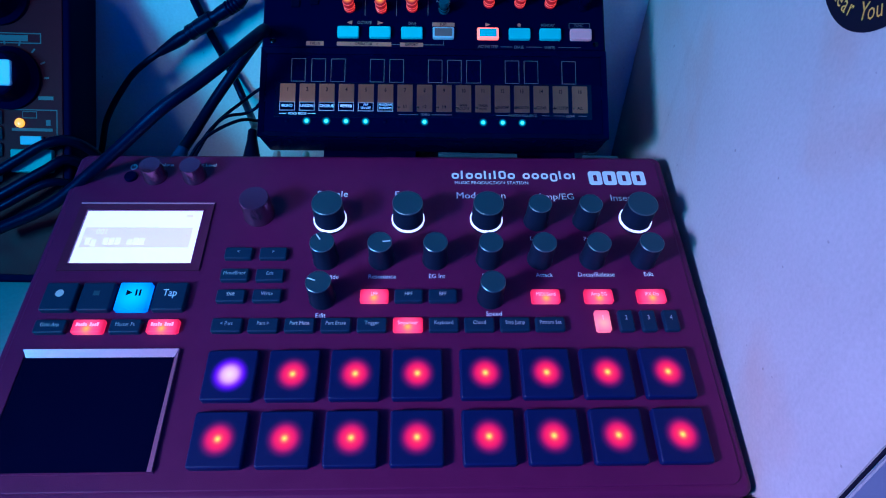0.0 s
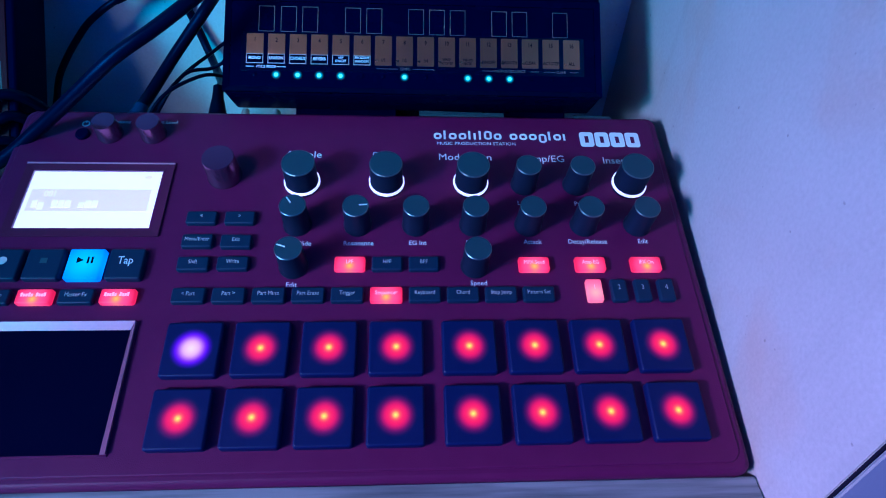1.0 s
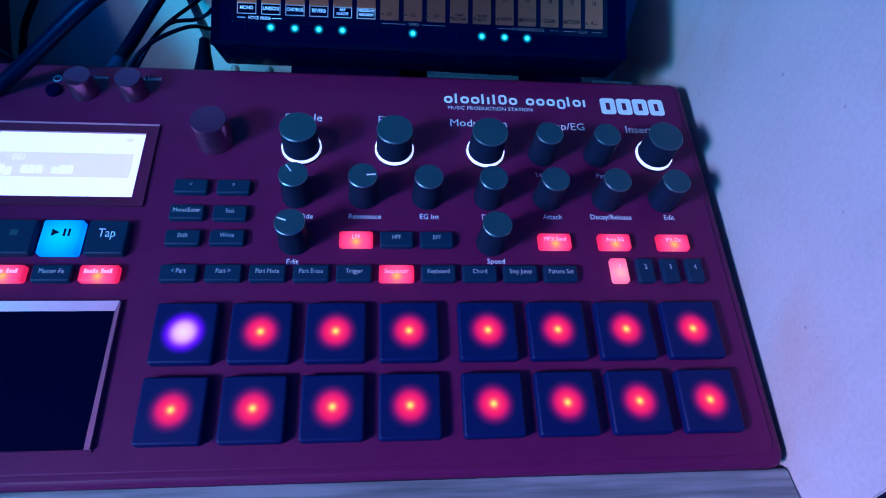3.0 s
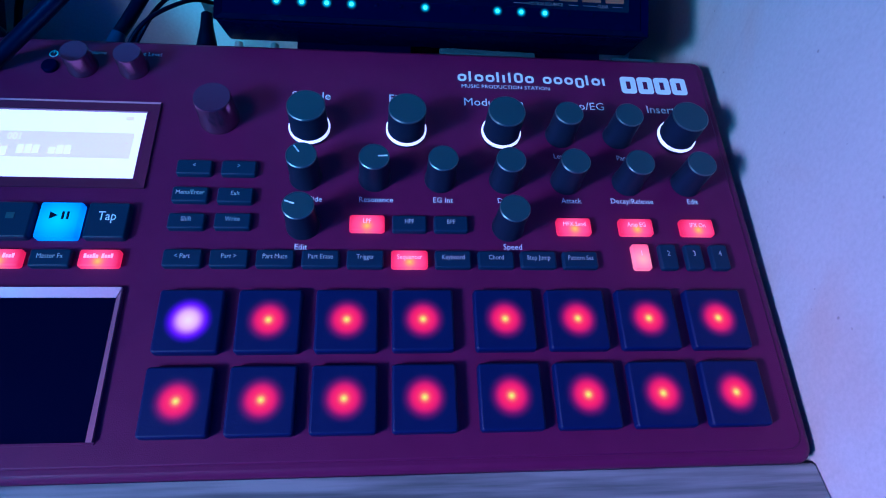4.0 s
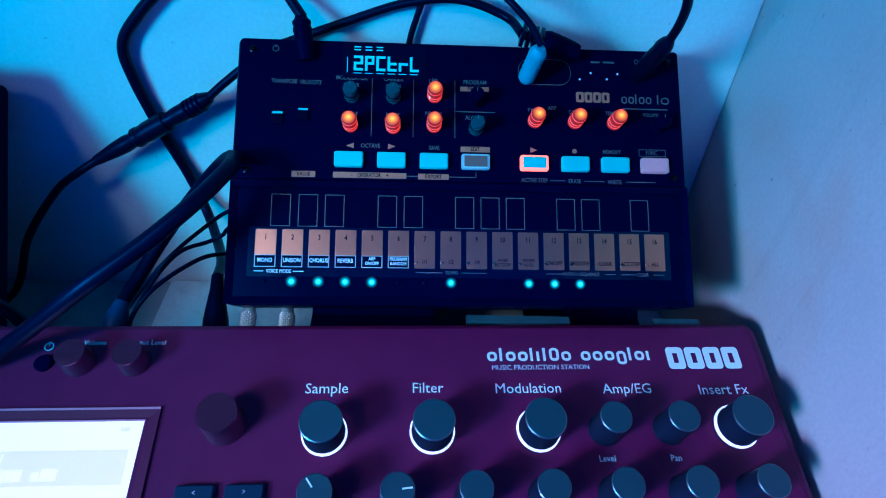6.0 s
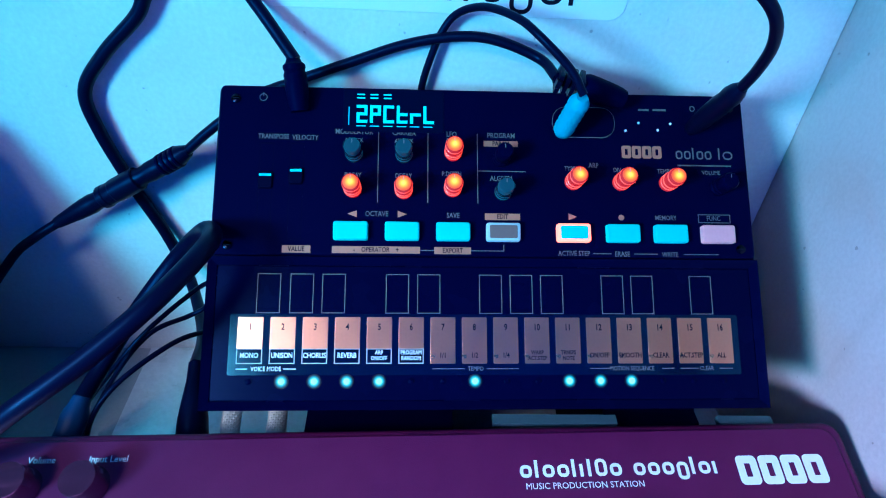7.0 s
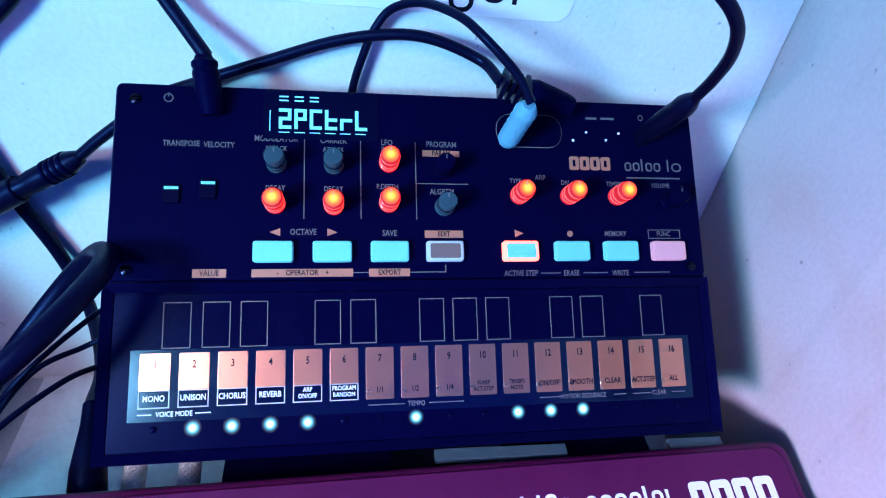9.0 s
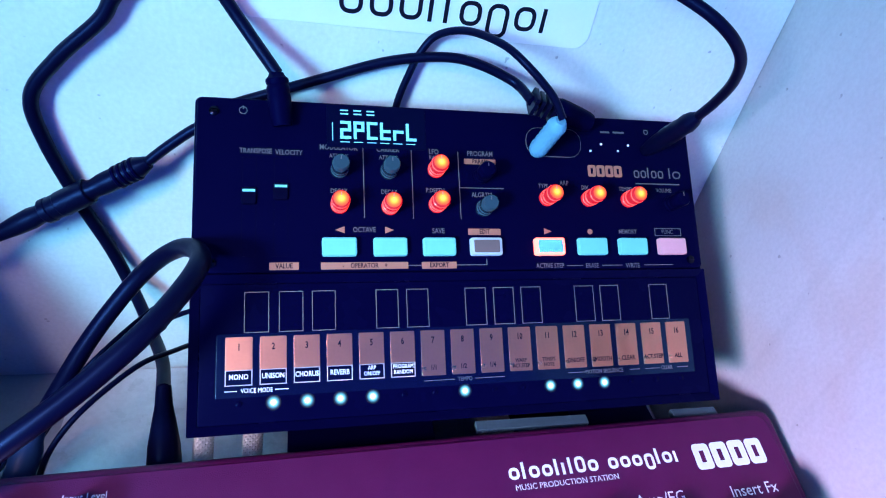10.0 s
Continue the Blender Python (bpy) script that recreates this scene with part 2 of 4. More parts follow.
CLEAR_TOP = backlit("orange_lit_cap", (0.2, 0.08, 0.03), [(0.0, (1.0, 0.72, 0.10)), (0.30, (0.95, 0.42, 0.01)), (0.60, (0.75, 0.10, 0.003)), (0.85, (0.50, 0.012, 0.004)), (1.0, (0.32, 0.004, 0.004))], 0.0030)
# Bright metal for the highlight along knob cap edges.
RIM_METAL = shade("knob_rim_highlight", (0.13, 0.18, 0.20), 0.42, metal=1.0)
# Pale shelf toned down to grey for the shade left of the sheet.
FLOOR_PAINT = wall_paint("shade_grey_shelf", (0.34, 0.35, 0.36), 0.06)
MAT_SHEET = shade("crinkled_pale_sheet", (0.62, 0.63, 0.64), 0.3, vary=0.25, scale=120, bump=0.6, fine=400)
STRIP = shade("dim_grey", (0.035, 0.075, 0.090), 0.5, vary=0.25, scale=120, spec=0.2)
LEGEND = shade("lit_legend", (0.6, 0.3, 0.4), 0.4, emit=(1.0, 0.32, 0.42), power=1.0)
DEVICE_LED = shade("lit_amber_led", (0.5, 0.2, 0.1), 0.3, emit=(1.0, 0.42, 0.01), power=1.3)


# ---- mesh helpers (millimetres in, metres out) ----
def slab(w, d, h, r=1.0, bevel=0.4, steps=4, taper=0.0, z=0.0, cx=0.0, cy=0.0):
    """A block with rounded corners in plan and a bevelled upper rim, its underside at z."""
    bm = bmesh.new()
    r = min(r, w / 2 - 0.01, d / 2 - 0.01)
    rings = []
    for grow, up in ((taper, 0.0), (0.0, h - bevel), (-bevel * 0.35, h - bevel * 0.35), (-bevel, h), (-bevel - 0.08, h)):
        ring = []
        for qx, qy, a0 in ((1, 1, 0), (-1, 1, 90), (-1, -1, 180), (1, -1, 270)):
            for k in range(steps + 1):
                a = radians(a0 + 90 * k / steps)
                rr = max(0.01, r + grow)
                x = cx + qx * (w / 2 - r) + rr * math.cos(a)
                y = cy + qy * (d / 2 - r) + rr * math.sin(a)
                ring.append(bm.verts.new((x * MM, y * MM, (z + up) * MM)))
        rings.append(ring)
    n = len(rings[0])
    for lo, hi in zip(rings, rings[1:]):
        for k in range(n):
            bm.faces.new((lo[k], lo[(k + 1) % n], hi[(k + 1) % n], hi[k]))
    bm.faces.new(rings[-1])
    bm.faces.new(rings[0][::-1])
    return bm


def lathe(profile, n=28, cx=0.0, cy=0.0, closed=True):
    """A turned shape from (radius, height) pairs."""
    bm = bmesh.new()
    rings = [[bm.verts.new(((cx + r * math.cos(2 * math.pi * k / n)) * MM, (cy + r * math.sin(2 * math.pi * k / n)) * MM, z * MM)) for k in range(n)] for r, z in profile]
    for lo, hi in zip(rings, rings[1:]):
        for k in range(n):
            bm.faces.new((lo[k], lo[(k + 1) % n], hi[(k + 1) % n], hi[k]))
    if closed:
        bm.faces.new(rings[-1])
        bm.faces.new(rings[0][::-1])
    else:
        for k in range(n):
            bm.faces.new((rings[-1][k], rings[-1][(k + 1) % n], rings[0][(k + 1) % n], rings[0][k]))
    return bm


def frame_bm(x0, y0, x1, y1, wide, h, z=0.0, slope=0.0):
    """A rectangular rim; slope lowers its inner edge."""
    bm = bmesh.new()
    loops = []
    for inset, up in ((0, 0), (0, h), (wide, h - slope), (wide, 0)):
        loops.append([bm.verts.new((x * MM, y * MM, (z + up) * MM)) for x, y in ((x0 + inset, y0 + inset), (x1 - inset, y0 + inset), (x1 - inset, y1 - inset), (x0 + inset, y1 - inset))])
    for lo, hi in zip(loops, loops[1:] + loops[:1]):
        for k in range(4):
            bm.faces.new((lo[k], lo[(k + 1) % 4], hi[(k + 1) % 4], hi[k]))
    return bm


def merge(*parts):
    bm = parts[0]
    for p in parts[1:]:
        me = bpy.data.meshes.new("merge")
        p.to_mesh(me)
        bm.from_mesh(me)
        bpy.data.meshes.remove(me)
        p.free()
    return bm


def mesh_of(name, bm, material, smooth=True):
    me = bpy.data.meshes.new(name)
    bmesh.ops.recalc_face_normals(bm, faces=bm.faces)
    bm.to_mesh(me)
    bm.free()
    me.materials.append(material)
    if smooth:
        me.polygons.foreach_set("use_smooth", [len(p.vertices) < 5 for p in me.polygons])
        me.set_sharp_from_angle(angle=radians(35))
    return me


def part(name, bm, material, parent, label="", at=(0, 0, 0), smooth=True):
    ob = new(name, bm if isinstance(bm, bpy.types.Mesh) else mesh_of(name, bm, material, smooth))
    ob.parent = parent
    ob.location = [v * MM for v in at]
    if label:
        tagged(ob, label=label)
    return ob


def thing(name, label, category, group="", at=None, kind=""):
    ob = tagged(new(name), label, category, group, kind)
    if at is not None:
        ob.matrix_world = at
    return ob


def lettering(words, size, parent, x, y, z, material, squeeze=0.82, align="CENTER", heavy=0.0):
    cu = bpy.data.curves.new("lettering", "FONT")
    cu.body, cu.size, cu.align_x, cu.align_y, cu.offset = words, size * MM, align, "CENTER", heavy * size * 0.25 * MM
    cu.resolution_u = 2
    tmp = bpy.data.objects.new("lettering", cu)
    me = bpy.data.meshes.new_from_object(tmp)
    bpy.data.objects.remove(tmp)
    bpy.data.curves.remove(cu)
    me.transform(Matrix.Diagonal((squeeze, 1, 1, 1)))
    me.materials.clear()
    me.materials.append(material)
    return part("lettering", me, material, parent, at=(x, y, z))


def rect(x0, y0, x1, y1, z=0.0, h=0.12):
    bm = bmesh.new()
    bmesh.ops.create_cube(bm, size=1, matrix=Matrix.Translation(((x0 + x1) / 2 * MM, (y0 + y1) / 2 * MM, (z + h / 2) * MM)) @ Matrix.Diagonal((abs(x1 - x0) * MM, abs(y1 - y0) * MM, h * MM, 1)))
    return bm


def bar_word(shape, x0, x1, y0, y1, z, gap=0.22):
    """Unreadable writing as a row of plain blocks: x middling, t tall, p hanging, space."""
    step = (x1 - x0) / len(shape)
    high = y1 - y0
    parts = []
    for k, c in enumerate(shape):
        if c == " ":
            continue
        lo, hi = y0, y0 + high * 0.72
        if c == "t":
            hi = y1
        if c == "p":
            lo = y0 - high * 0.28
        parts.append(rect(x0 + k * step, lo, x0 + (k + 1 - gap) * step, hi, z))
    return parts


def round_ring(x0, y0, x1, y1, r, line, z, h=0.12, steps=5):
    """A hollow rounded rectangle."""
    bm = bmesh.new()
    loops = []
    for inset, up in ((0, 0), (0, h), (line, h), (line, 0)):
        rr, loop = max(0.05, r - inset), []
        for qx, qy, a0 in ((x1 - inset - rr, y1 - inset - rr, 0), (x0 + inset + rr, y1 - inset - rr, 90), (x0 + inset + rr, y0 + inset + rr, 180), (x1 - inset - rr, y0 + inset + rr, 270)):
            for k in range(steps + 1):
                a = radians(a0 + 90 * k / steps)
                loop.append(bm.verts.new(((qx + rr * math.cos(a)) * MM, (qy + rr * math.sin(a)) * MM, (z + up) * MM)))
        loops.append(loop)
    n = len(loops[0])
    for lo, hi in zip(loops, loops[1:] + loops[:1]):
        for k in range(n):
            bm.faces.new((lo[k], lo[(k + 1) % n], hi[(k + 1) % n], hi[k]))
    return bm


SHAPE_WIDTH = {"o": 1.0, "h": 1.0, "p": 1.0, "w": 1.5, "l": 0.42, "i": 0.42, " ": 0.55}


def mark(name, shape, x0, x1, y0, y1, z, material, parent, label, line, gap=0.25, corner=0.42):
    """A maker's or model mark in plain shapes: o ring, h tall ring, p hanging ring, w wide ring, l tall bar, i short bar."""
    unit = (x1 - x0) / (sum(SHAPE_WIDTH[c] + gap for c in shape) - gap)
    high, x, base = y1 - y0, x0, None
    for c in shape:
        wide = SHAPE_WIDTH[c] * unit
        lo, hi = y0 - (0.3 * high if c == "p" else 0), y1 if c in "lh" else y0 + 0.72 * high
        if c != " ":
            bm = rect(x, lo, x + line, hi, z) if c in "li" else round_ring(x, lo, x + wide, hi, wide * corner, line, z)
            if base is None:
                base = part(name, bm, material, parent, label)
            else:
                part("mark_shape", bm, material, base)
        x += wide + gap * unit


def outline(x0, y0, x1, y1, z, line=0.28):
    return merge(rect(x0, y0, x1, y0 + line, z), rect(x0, y1 - line, x1, y1, z), rect(x0, y0, x0 + line, y1, z), rect(x1 - line, y0, x1, y1, z))


def tube(points, radius, n=16, steps=9):
    """A round cord along a smooth line through a few points (metres)."""
    pts = [Vector(p) for p in points]
    ext = [pts[0] * 2 - pts[1]] + pts + [pts[-1] * 2 - pts[-2]]
    line = []
    for k in range(1, len(ext) - 2):
        p0, p1, p2, p3 = ext[k - 1:k + 3]
        for s in range(steps):
            t = s / steps
            line.append(0.5 * (2 * p1 + (p2 - p0) * t + (2 * p0 - 5 * p1 + 4 * p2 - p3) * t * t + (3 * p1 - p0 - 3 * p2 + p3) * t ** 3))
    line.append(pts[-1])
    bm = bmesh.new()
    rings = []
    side = None
    for k, p in enumerate(line):
        way = (line[min(k + 1, len(line) - 1)] - line[max(k - 1, 0)]).normalized()
        if side is None:
            side = way.orthogonal().normalized()
        side = (side - way * side.dot(way)).normalized()
        up = way.cross(side)
        r = radius(k / (len(line) - 1)) if callable(radius) else radius
        rings.append([bm.verts.new(p + (side * math.cos(2 * math.pi * j / n) + up * math.sin(2 * math.pi * j / n)) * r) for j in range(n)])
    for lo, hi in zip(rings, rings[1:]):
        for j in range(n):
            bm.faces.new((lo[j], lo[(j + 1) % n], hi[(j + 1) % n], hi[j]))
    bm.faces.new(rings[0][::-1])
    bm.faces.new(rings[-1])
    return bm


def structure(name, box, material, label, category):
    (x0, x1), (y0, y1), (z0, z1) = box
    bm = bmesh.new()
    bmesh.ops.create_cube(bm, size=1, matrix=Matrix.Translation(((x0 + x1) / 2, (y0 + y1) / 2, (z0 + z1) / 2)) @ Matrix.Diagonal((x1 - x0, y1 - y0, z1 - z0, 1)))
    bmesh.ops.bevel(bm, geom=bm.edges[:], offset=0.0008, segments=2, affect="EDGES")
    return tagged(new(name, mesh_of(name, bm, material)), label, category, kind="structure")


# ---- the cupboard bay ----
structure("floor", ((-0.7495, 0.1718), (-0.019, 0.2895), (-0.0165, 0.0)), FLOOR_PAINT, "shelf board toned grey for shade, under the machines", "shelf")
tagged(structure("shelf_mat", ((-0.147, 0.170), (0.02, 0.2890), (0.0002, 0.0016)), MAT_SHEET, "pale crinkled sheet on the shelf under the machines", "mat"), kind="thing")
rail = structure("trim_front", ((-0.917, 0.0040), (-0.075, -0.0003), (-0.018, 0.0245)), SHELF, "grey grained wooden front rail of the shelf", "shelf rail")
rail.matrix_world = pose(0.168, 0.002, 0, 0, 0, 1.35)
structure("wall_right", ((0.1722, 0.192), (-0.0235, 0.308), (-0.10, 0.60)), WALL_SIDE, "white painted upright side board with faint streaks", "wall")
structure("trim_edge", ((0.1727, 0.1915), (-0.0255, -0.0237), (-0.10, 0.60)), EDGE_BAND, "grey edge band of the side board", "trim")
structure("trim_joint", ((0.1719, 0.1917), (-0.0243, -0.02365), (-0.10, 0.60)), PRINT_DARK, "dark joint between board and edge band", "trim")
# Dark sheet put where only darkness lies beyond the edge band.
structure("wall_darkness", ((0.1925, 0.80), (-0.0215, -0.003), (-0.10, 0.60)), OUTER, "dark sheet standing in for the darkness beside the bay", "wall")
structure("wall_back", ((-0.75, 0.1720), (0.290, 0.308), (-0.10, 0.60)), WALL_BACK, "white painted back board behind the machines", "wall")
# Two unseen boards, added dark to block ambient light and deepen the shadows.
structure("wall_left_unseen", ((-0.768, -0.7502), (-0.0235, 0.308), (-0.10, 0.60)), OUTER, "unseen dark side board added to cut stray light", "wall")
structure("ceiling_unseen", ((-0.768, 0.192), (-0.0235, 0.308), (0.6005, 0.6185)), OUTER, "unseen dark upper board added to cut stray light", "shelf")

# ---- the groove sampler ----
STAND = pose(0, 0, 0.03, 16, 0, 0)
SAMPLER = STAND @ pose(0.168, 0.002, 0, 0, 0, 1.35) @ pose(-0.1695, 0, 0)
sampler = thing("groove_sampler", "wine-red desktop groove sampler with lit pads and black knobs", "sampler", at=SAMPLER)
part("body", slab(332.2, 185.2, 25, 6, 0.7, 6, taper=-1.0, z=-25, cx=0.6, cy=94.7), RED_BODY, sampler)
part("seam", slab(333.8, 186.8, 24, 6.6, 0.2, 6, taper=-1.0, z=-25.2, cx=0.6, cy=94.7), PRINT_DARK, sampler, "dark seam round the top panel")
part("skirt", slab(340.6, 192.2, 24.6, 6, 2.6, 6, taper=-1.0, z=-25.4, cx=0.6, cy=93.9), RED_BODY, sampler)
for x in (-140, 140):
    part("rubber_foot", lathe([(7, -30), (7, -26)], 16, x, 14), BLACK, sampler)
    part("rear_prop", slab(16, 12, 44, 2, 0.5, z=-70, cx=x, cy=165), BLACK, sampler)

# screen
screen = part("screen_bezel", frame_bm(-157, 109.3, -85.5, 152.3, 3.8, 1.0, 0.05, 0.6), RED_DARK, sampler, "dark red raised screen bezel", smooth=False)
part("bezel_edge", rect(-157, 151.7, -85.5, 152.5, 1.0, 0.25), RED_EDGE, screen)
part("display", rect(-152.4, 114.2, -91.0, 147.2, 0.05, 0.25), LCD_GLOW, screen, "glowing white display")
part("display_band", rect(-150.5, 123.5, -94, 136.5, 0.32, 0.05), LCD_BAND, screen)
lettering("001", 5.0, screen, -141, 133.6, 0.42, LCD_INK)
for bm in bar_word("tp ttt xtt", -148, -117, 125.5, 129.5, 0.40):
    part("display_writing", bm, LCD_INK, screen)
# Thin strips added for the display's reflection on the inner bezel.
part("display_lip", merge(rect(-152.9, 147.25, -90.6, 147.85, 0.3, 0.3), rect(-152.95, 114.0, -152.45, 147.2, 0.3, 0.3)), RED_EDGE, screen, "pale lip coloured as lit by the display")
part("battery_mark", rect(-99, 143, -95.5, 145, 0.32, 0.06), LCD_BAND, screen)

# touch pad in its bevelled well
touch = part("touch_pad", rect(-156.4, 10.4, -87.7, 62.1, 0.06, 0.12), PAD_GLASS, sampler, "black matt touch pad", smooth=False)
part("well_rim", frame_bm(-157.3, 9.5, -84.6, 66.2, 0.8, 0.5, 0.05), RED_BODY, touch, smooth=False)
def slope(corners):
    """A sloping wedge from four (x, y, z) corners down to the panel."""
    bm = bmesh.new()
    top = [bm.verts.new((x * MM, y * MM, z * MM)) for x, y, z in corners]
    low = [bm.verts.new((x * MM, y * MM, 0.02 * MM)) for x, y, z in corners]
    bm.faces.new(top)
    bm.faces.new(low[::-1])
    for k in range(4):
        bm.faces.new((low[k], low[(k + 1) % 4], top[(k + 1) % 4], top[k]))
    return bm


# Slope colours are paler than the body to hold the light they catch.
part("well_slope", slope(((-155.6, 62.2, 0.1), (-87.6, 62.2, 0.1), (-85.4, 65.6, 2.2), (-157.0, 65.6, 2.2))), RED_EDGE, touch, "upper slope toned pale for caught light", smooth=False)
part("well_slope", slope(((-87.6, 10.3, 0.1), (-84.9, 10.3, 1.6), (-85.4, 65.4, 1.6), (-87.4, 62.2, 0.1))), WELL_SIDE, touch, "side slope toned for dim caught light", smooth=False)


def key(x, y, w, d, material, parent, words="", size=2.9, h=2.6, name="button", ink=PRINT_KEY, dy=0.6):
    k = part(name, slab(w, d, h, 1.1, 0.7), material, parent, at=(x, y, 0.02))
    if words:
        lettering(words, size, k, 0, dy, h + 0.08, LEGEND if material is KEY_RED else ink)
    return k


for x, y, words in ((-66.7, 119, "<"), (-48.8, 119, ">"), (-66.6, 106, "Menu/Enter"), (-48.8, 105.8, "Exit"), (-66.4, 93.8, "Shift"), (-48.6, 94, "Write")):
    key(x, y, 14.2, 7.2, KEYCAP, sampler, words)
for k, words in enumerate(("< Part", "Part >", "Part Mute", "Part Erase", "Trigger", "Sequencer", "Keyboard", "Chord", "Step Jump", "Pattern Set")):
    key(-65.6 + 17.43 * k, 77.7, 14.6, 7.6, KEY_RED if k == 5 else KEYCAP, sampler, words)
for x, words in ((4.5, "LPF"), (21.7, "HPF"), (38.8, "BPF")):
    key(x, 93.7, 14.2, 7.4, KEY_RED if x < 5 else KEYCAP, sampler, words)
for x, words in ((90.7, "MFX Send"), (117.7, "Amp EG"), (144.7, "IFX On")):
    key(x, 93.3, 14.6, 7.6, KEY_RED, sampler, words)
for x, words in ((117.6, "1"), (129.2, "2"), (140.4, "3"), (151.6, "4")):
    key(x, 79.4, 7.4, 11.4, KEY_PINK if words == "1" else KEYCAP, sampler, words, 3.4, dy=1.2, ink=LEGEND if words == "1" else PRINT_KEY)
for x, words, m in ((-149.2, "", KEYCAP), (-131.4, "", KEYCAP), (-113.6, "", KEY_BLUE), (-95.8, "Tap", KEYCAP)):
    k = key(x, 93.3, 15.6, 15.6, m, sampler, words, 5.6, 3.2, "transport_button", dy=1.5, ink=PRINT)
    if x < -149:
        part("record_mark", lathe([(2.0, 3.28), (2.0, 3.36)], 20, 0, 1.5), PRINT_KEY, k)
    elif x < -130:
        part("stop_mark", rect(-1.5, 0.2, 1.5, 2.8, 3.28), STRIP, k)
    elif x < -110:
        bm = bmesh.new()
        bm.faces.new([bm.verts.new((a * MM, b * MM, 3.3 * MM)) for a, b in ((-3.5, 0), (-0.4, 1.7), (-3.5, 3.4))])
        part("play_mark", bm, PRINT_DARK, k)
        part("pause_mark", merge(rect(1.0, 0, 1.9, 3.4, 3.28), rect(2.8, 0, 3.7, 3.4, 3.28)), PRINT_DARK, k)
for x, words in ((-148.8, "Gate Arp"), (-131.0, ""), (-113.4, "Master Fx"), (-95.8, "")):
    k = key(x, 77.4, 15.0, 7.2, KEYCAP if words else KEY_RED, sampler, words)
    if not words:
        for bm in bar_word("txxtx txxt", -5.4, 5.4, -0.2, 1.6, 2.68):
            part("key_writing", bm, LEGEND, k)

# pads
pad_red = mesh_of("pad", slab(23.4, 24.4, 3.8, 1.4, 0.9), PAD_RED)
pad_violet = mesh_of("pad", slab(23.4, 24.4, 3.8, 1.4, 0.9), PAD_VIOLET)
for row, y in enumerate((52.0, 22.8)):
    for col in range(8):
        x = -59.2 + 28.5 * col + (2.9 if col > 3 else 0)
        first = row == 0 and col == 0
        part("pad", pad_violet if first else pad_red, None, sampler, "violet lit rubber pad" if first else "red lit rubber pad", (x, y, 0.02))


# knobs
def knob(x, y, r, h, turn, parent, lit=False, side=KNOB_SIDE, top=KNOB_TOP, pointer=True):
    k = part("knob", lathe([(r + 0.5, 0), (r + 0.5, 1.2), (r, 2.0), (r * 0.97, h - 0.6), (r * 0.93, h - 0.05)], 36), side, parent, at=(x, y, 0.02))
    part("cap", lathe([(r * 0.93, h - 0.5), (r * 0.93, h + 0.1), (r * 0.5, h + 0.15)], 36), top, k)
    # Ring added only to give the cap's edge its highlight.
    if top is KNOB_TOP:
        part("cap_glint_rim", lathe([(r * 0.93, h - 0.6), (r * 0.985, h - 0.5), (r * 0.985, h - 0.15), (r * 0.93, h + 0.15)], 36, closed=False), RIM_METAL, k)
    if pointer:
        p = part("pointer", rect(r * 0.25, -0.3, r * 0.86, 0.3, h + 0.2, 0.12), PRINT, k)
        p.rotation_euler = (0, 0, radians(turn))
    if lit:
        part("light_ring", lathe([(r + 0.1, 1.6), (r + 0.75, 1.6), (r + 0.75, 2.4), (r + 0.1, 3.0)], 40, closed=False), RING_GLOW, k, "glowing white ring")
    return k


for x in (-21.3, 20.8, 63.4, 145.6):
    knob(x, 141.0, 8.2, 16.5, 90, sampler, True, pointer=False)
for x in (90.8, 117.8):
    knob(x, 141.0, 6.3, 16.5, 100, sampler, pointer=False)
for x, turn, show in ((-21.6, 125, True), (7.2, 5, True), (35.2, 60, False), (63.2, 40, False), (90.4, 90, False), (118.2, 20, False), (145.3, 170, False)):
    knob(x, 116.3, 6.3, 16.5, turn, sampler, pointer=show)
knob(-21.3, 93.4, 6.3, 16.5, 160, sampler)
knob(62.8, 93.4, 6.3, 16.5, 90, sampler, pointer=False)
knob(-60.2, 145.5, 8.0, 14.5, 0, sampler, side=RED_KNOB, top=RED_KNOB, pointer=False)
for x in (-122.3, -100.4):
    knob(x, 172.0, 6.0, 10.0, 0, sampler, side=RED_KNOB, top=RED_KNOB, pointer=False)
part("power_button", lathe([(3.6, 0), (3.6, 1.2), (3.0, 1.8)], 24), BLACK, sampler, at=(-136, 171.5, 0))
part("power_mark", merge(lathe([(1.5, 0.05), (1.9, 0.05), (1.9, 0.13), (1.5, 0.13)], 20, closed=False), rect(-0.2, 0.4, 0.2, 2.2, 0.05)), PRINT, sampler, at=(-136.4, 179.0, 0))

for words, x, y, size in (("Sample", -21.8, 159.6, 6.2), ("Filter", 19.4, 159.4, 6.2), ("Modulation", 61.6, 158.8, 6.2), ("Amp/EG", 104, 158.2, 6.2), ("Insert Fx", 146, 157.4, 6.2),
                          ("Level", 90, 129.6, 3.6), ("Pan", 118, 129.3, 3.6), ("Pitch/Glide", -21.6, 105.6, 3.6), ("Resonance", 7.9, 105.8, 3.6), ("EG Int", 36, 106, 3.6),
                          ("Depth", 63.6, 106.2, 3.6), ("Attack", 91.8, 106.6, 3.6), ("Decay/Release", 119, 106.8, 3.6), ("Edit", 146.6, 107, 3.6), ("Edit", -21.6, 83.6, 3.6), ("Speed", 64.2, 84.2, 3.6),
                          ("MUSIC PRODUCTION STATION", 68.2, 168.2, 3.0), ("Volume", -118.5, 180.6, 3.2), ("Input Level", -96.5, 180.6, 3.2)):
    lettering(words, size, sampler, x, y, 0.06, PRINT, 1.0 if size > 6 or size == 3.0 else 0.92)
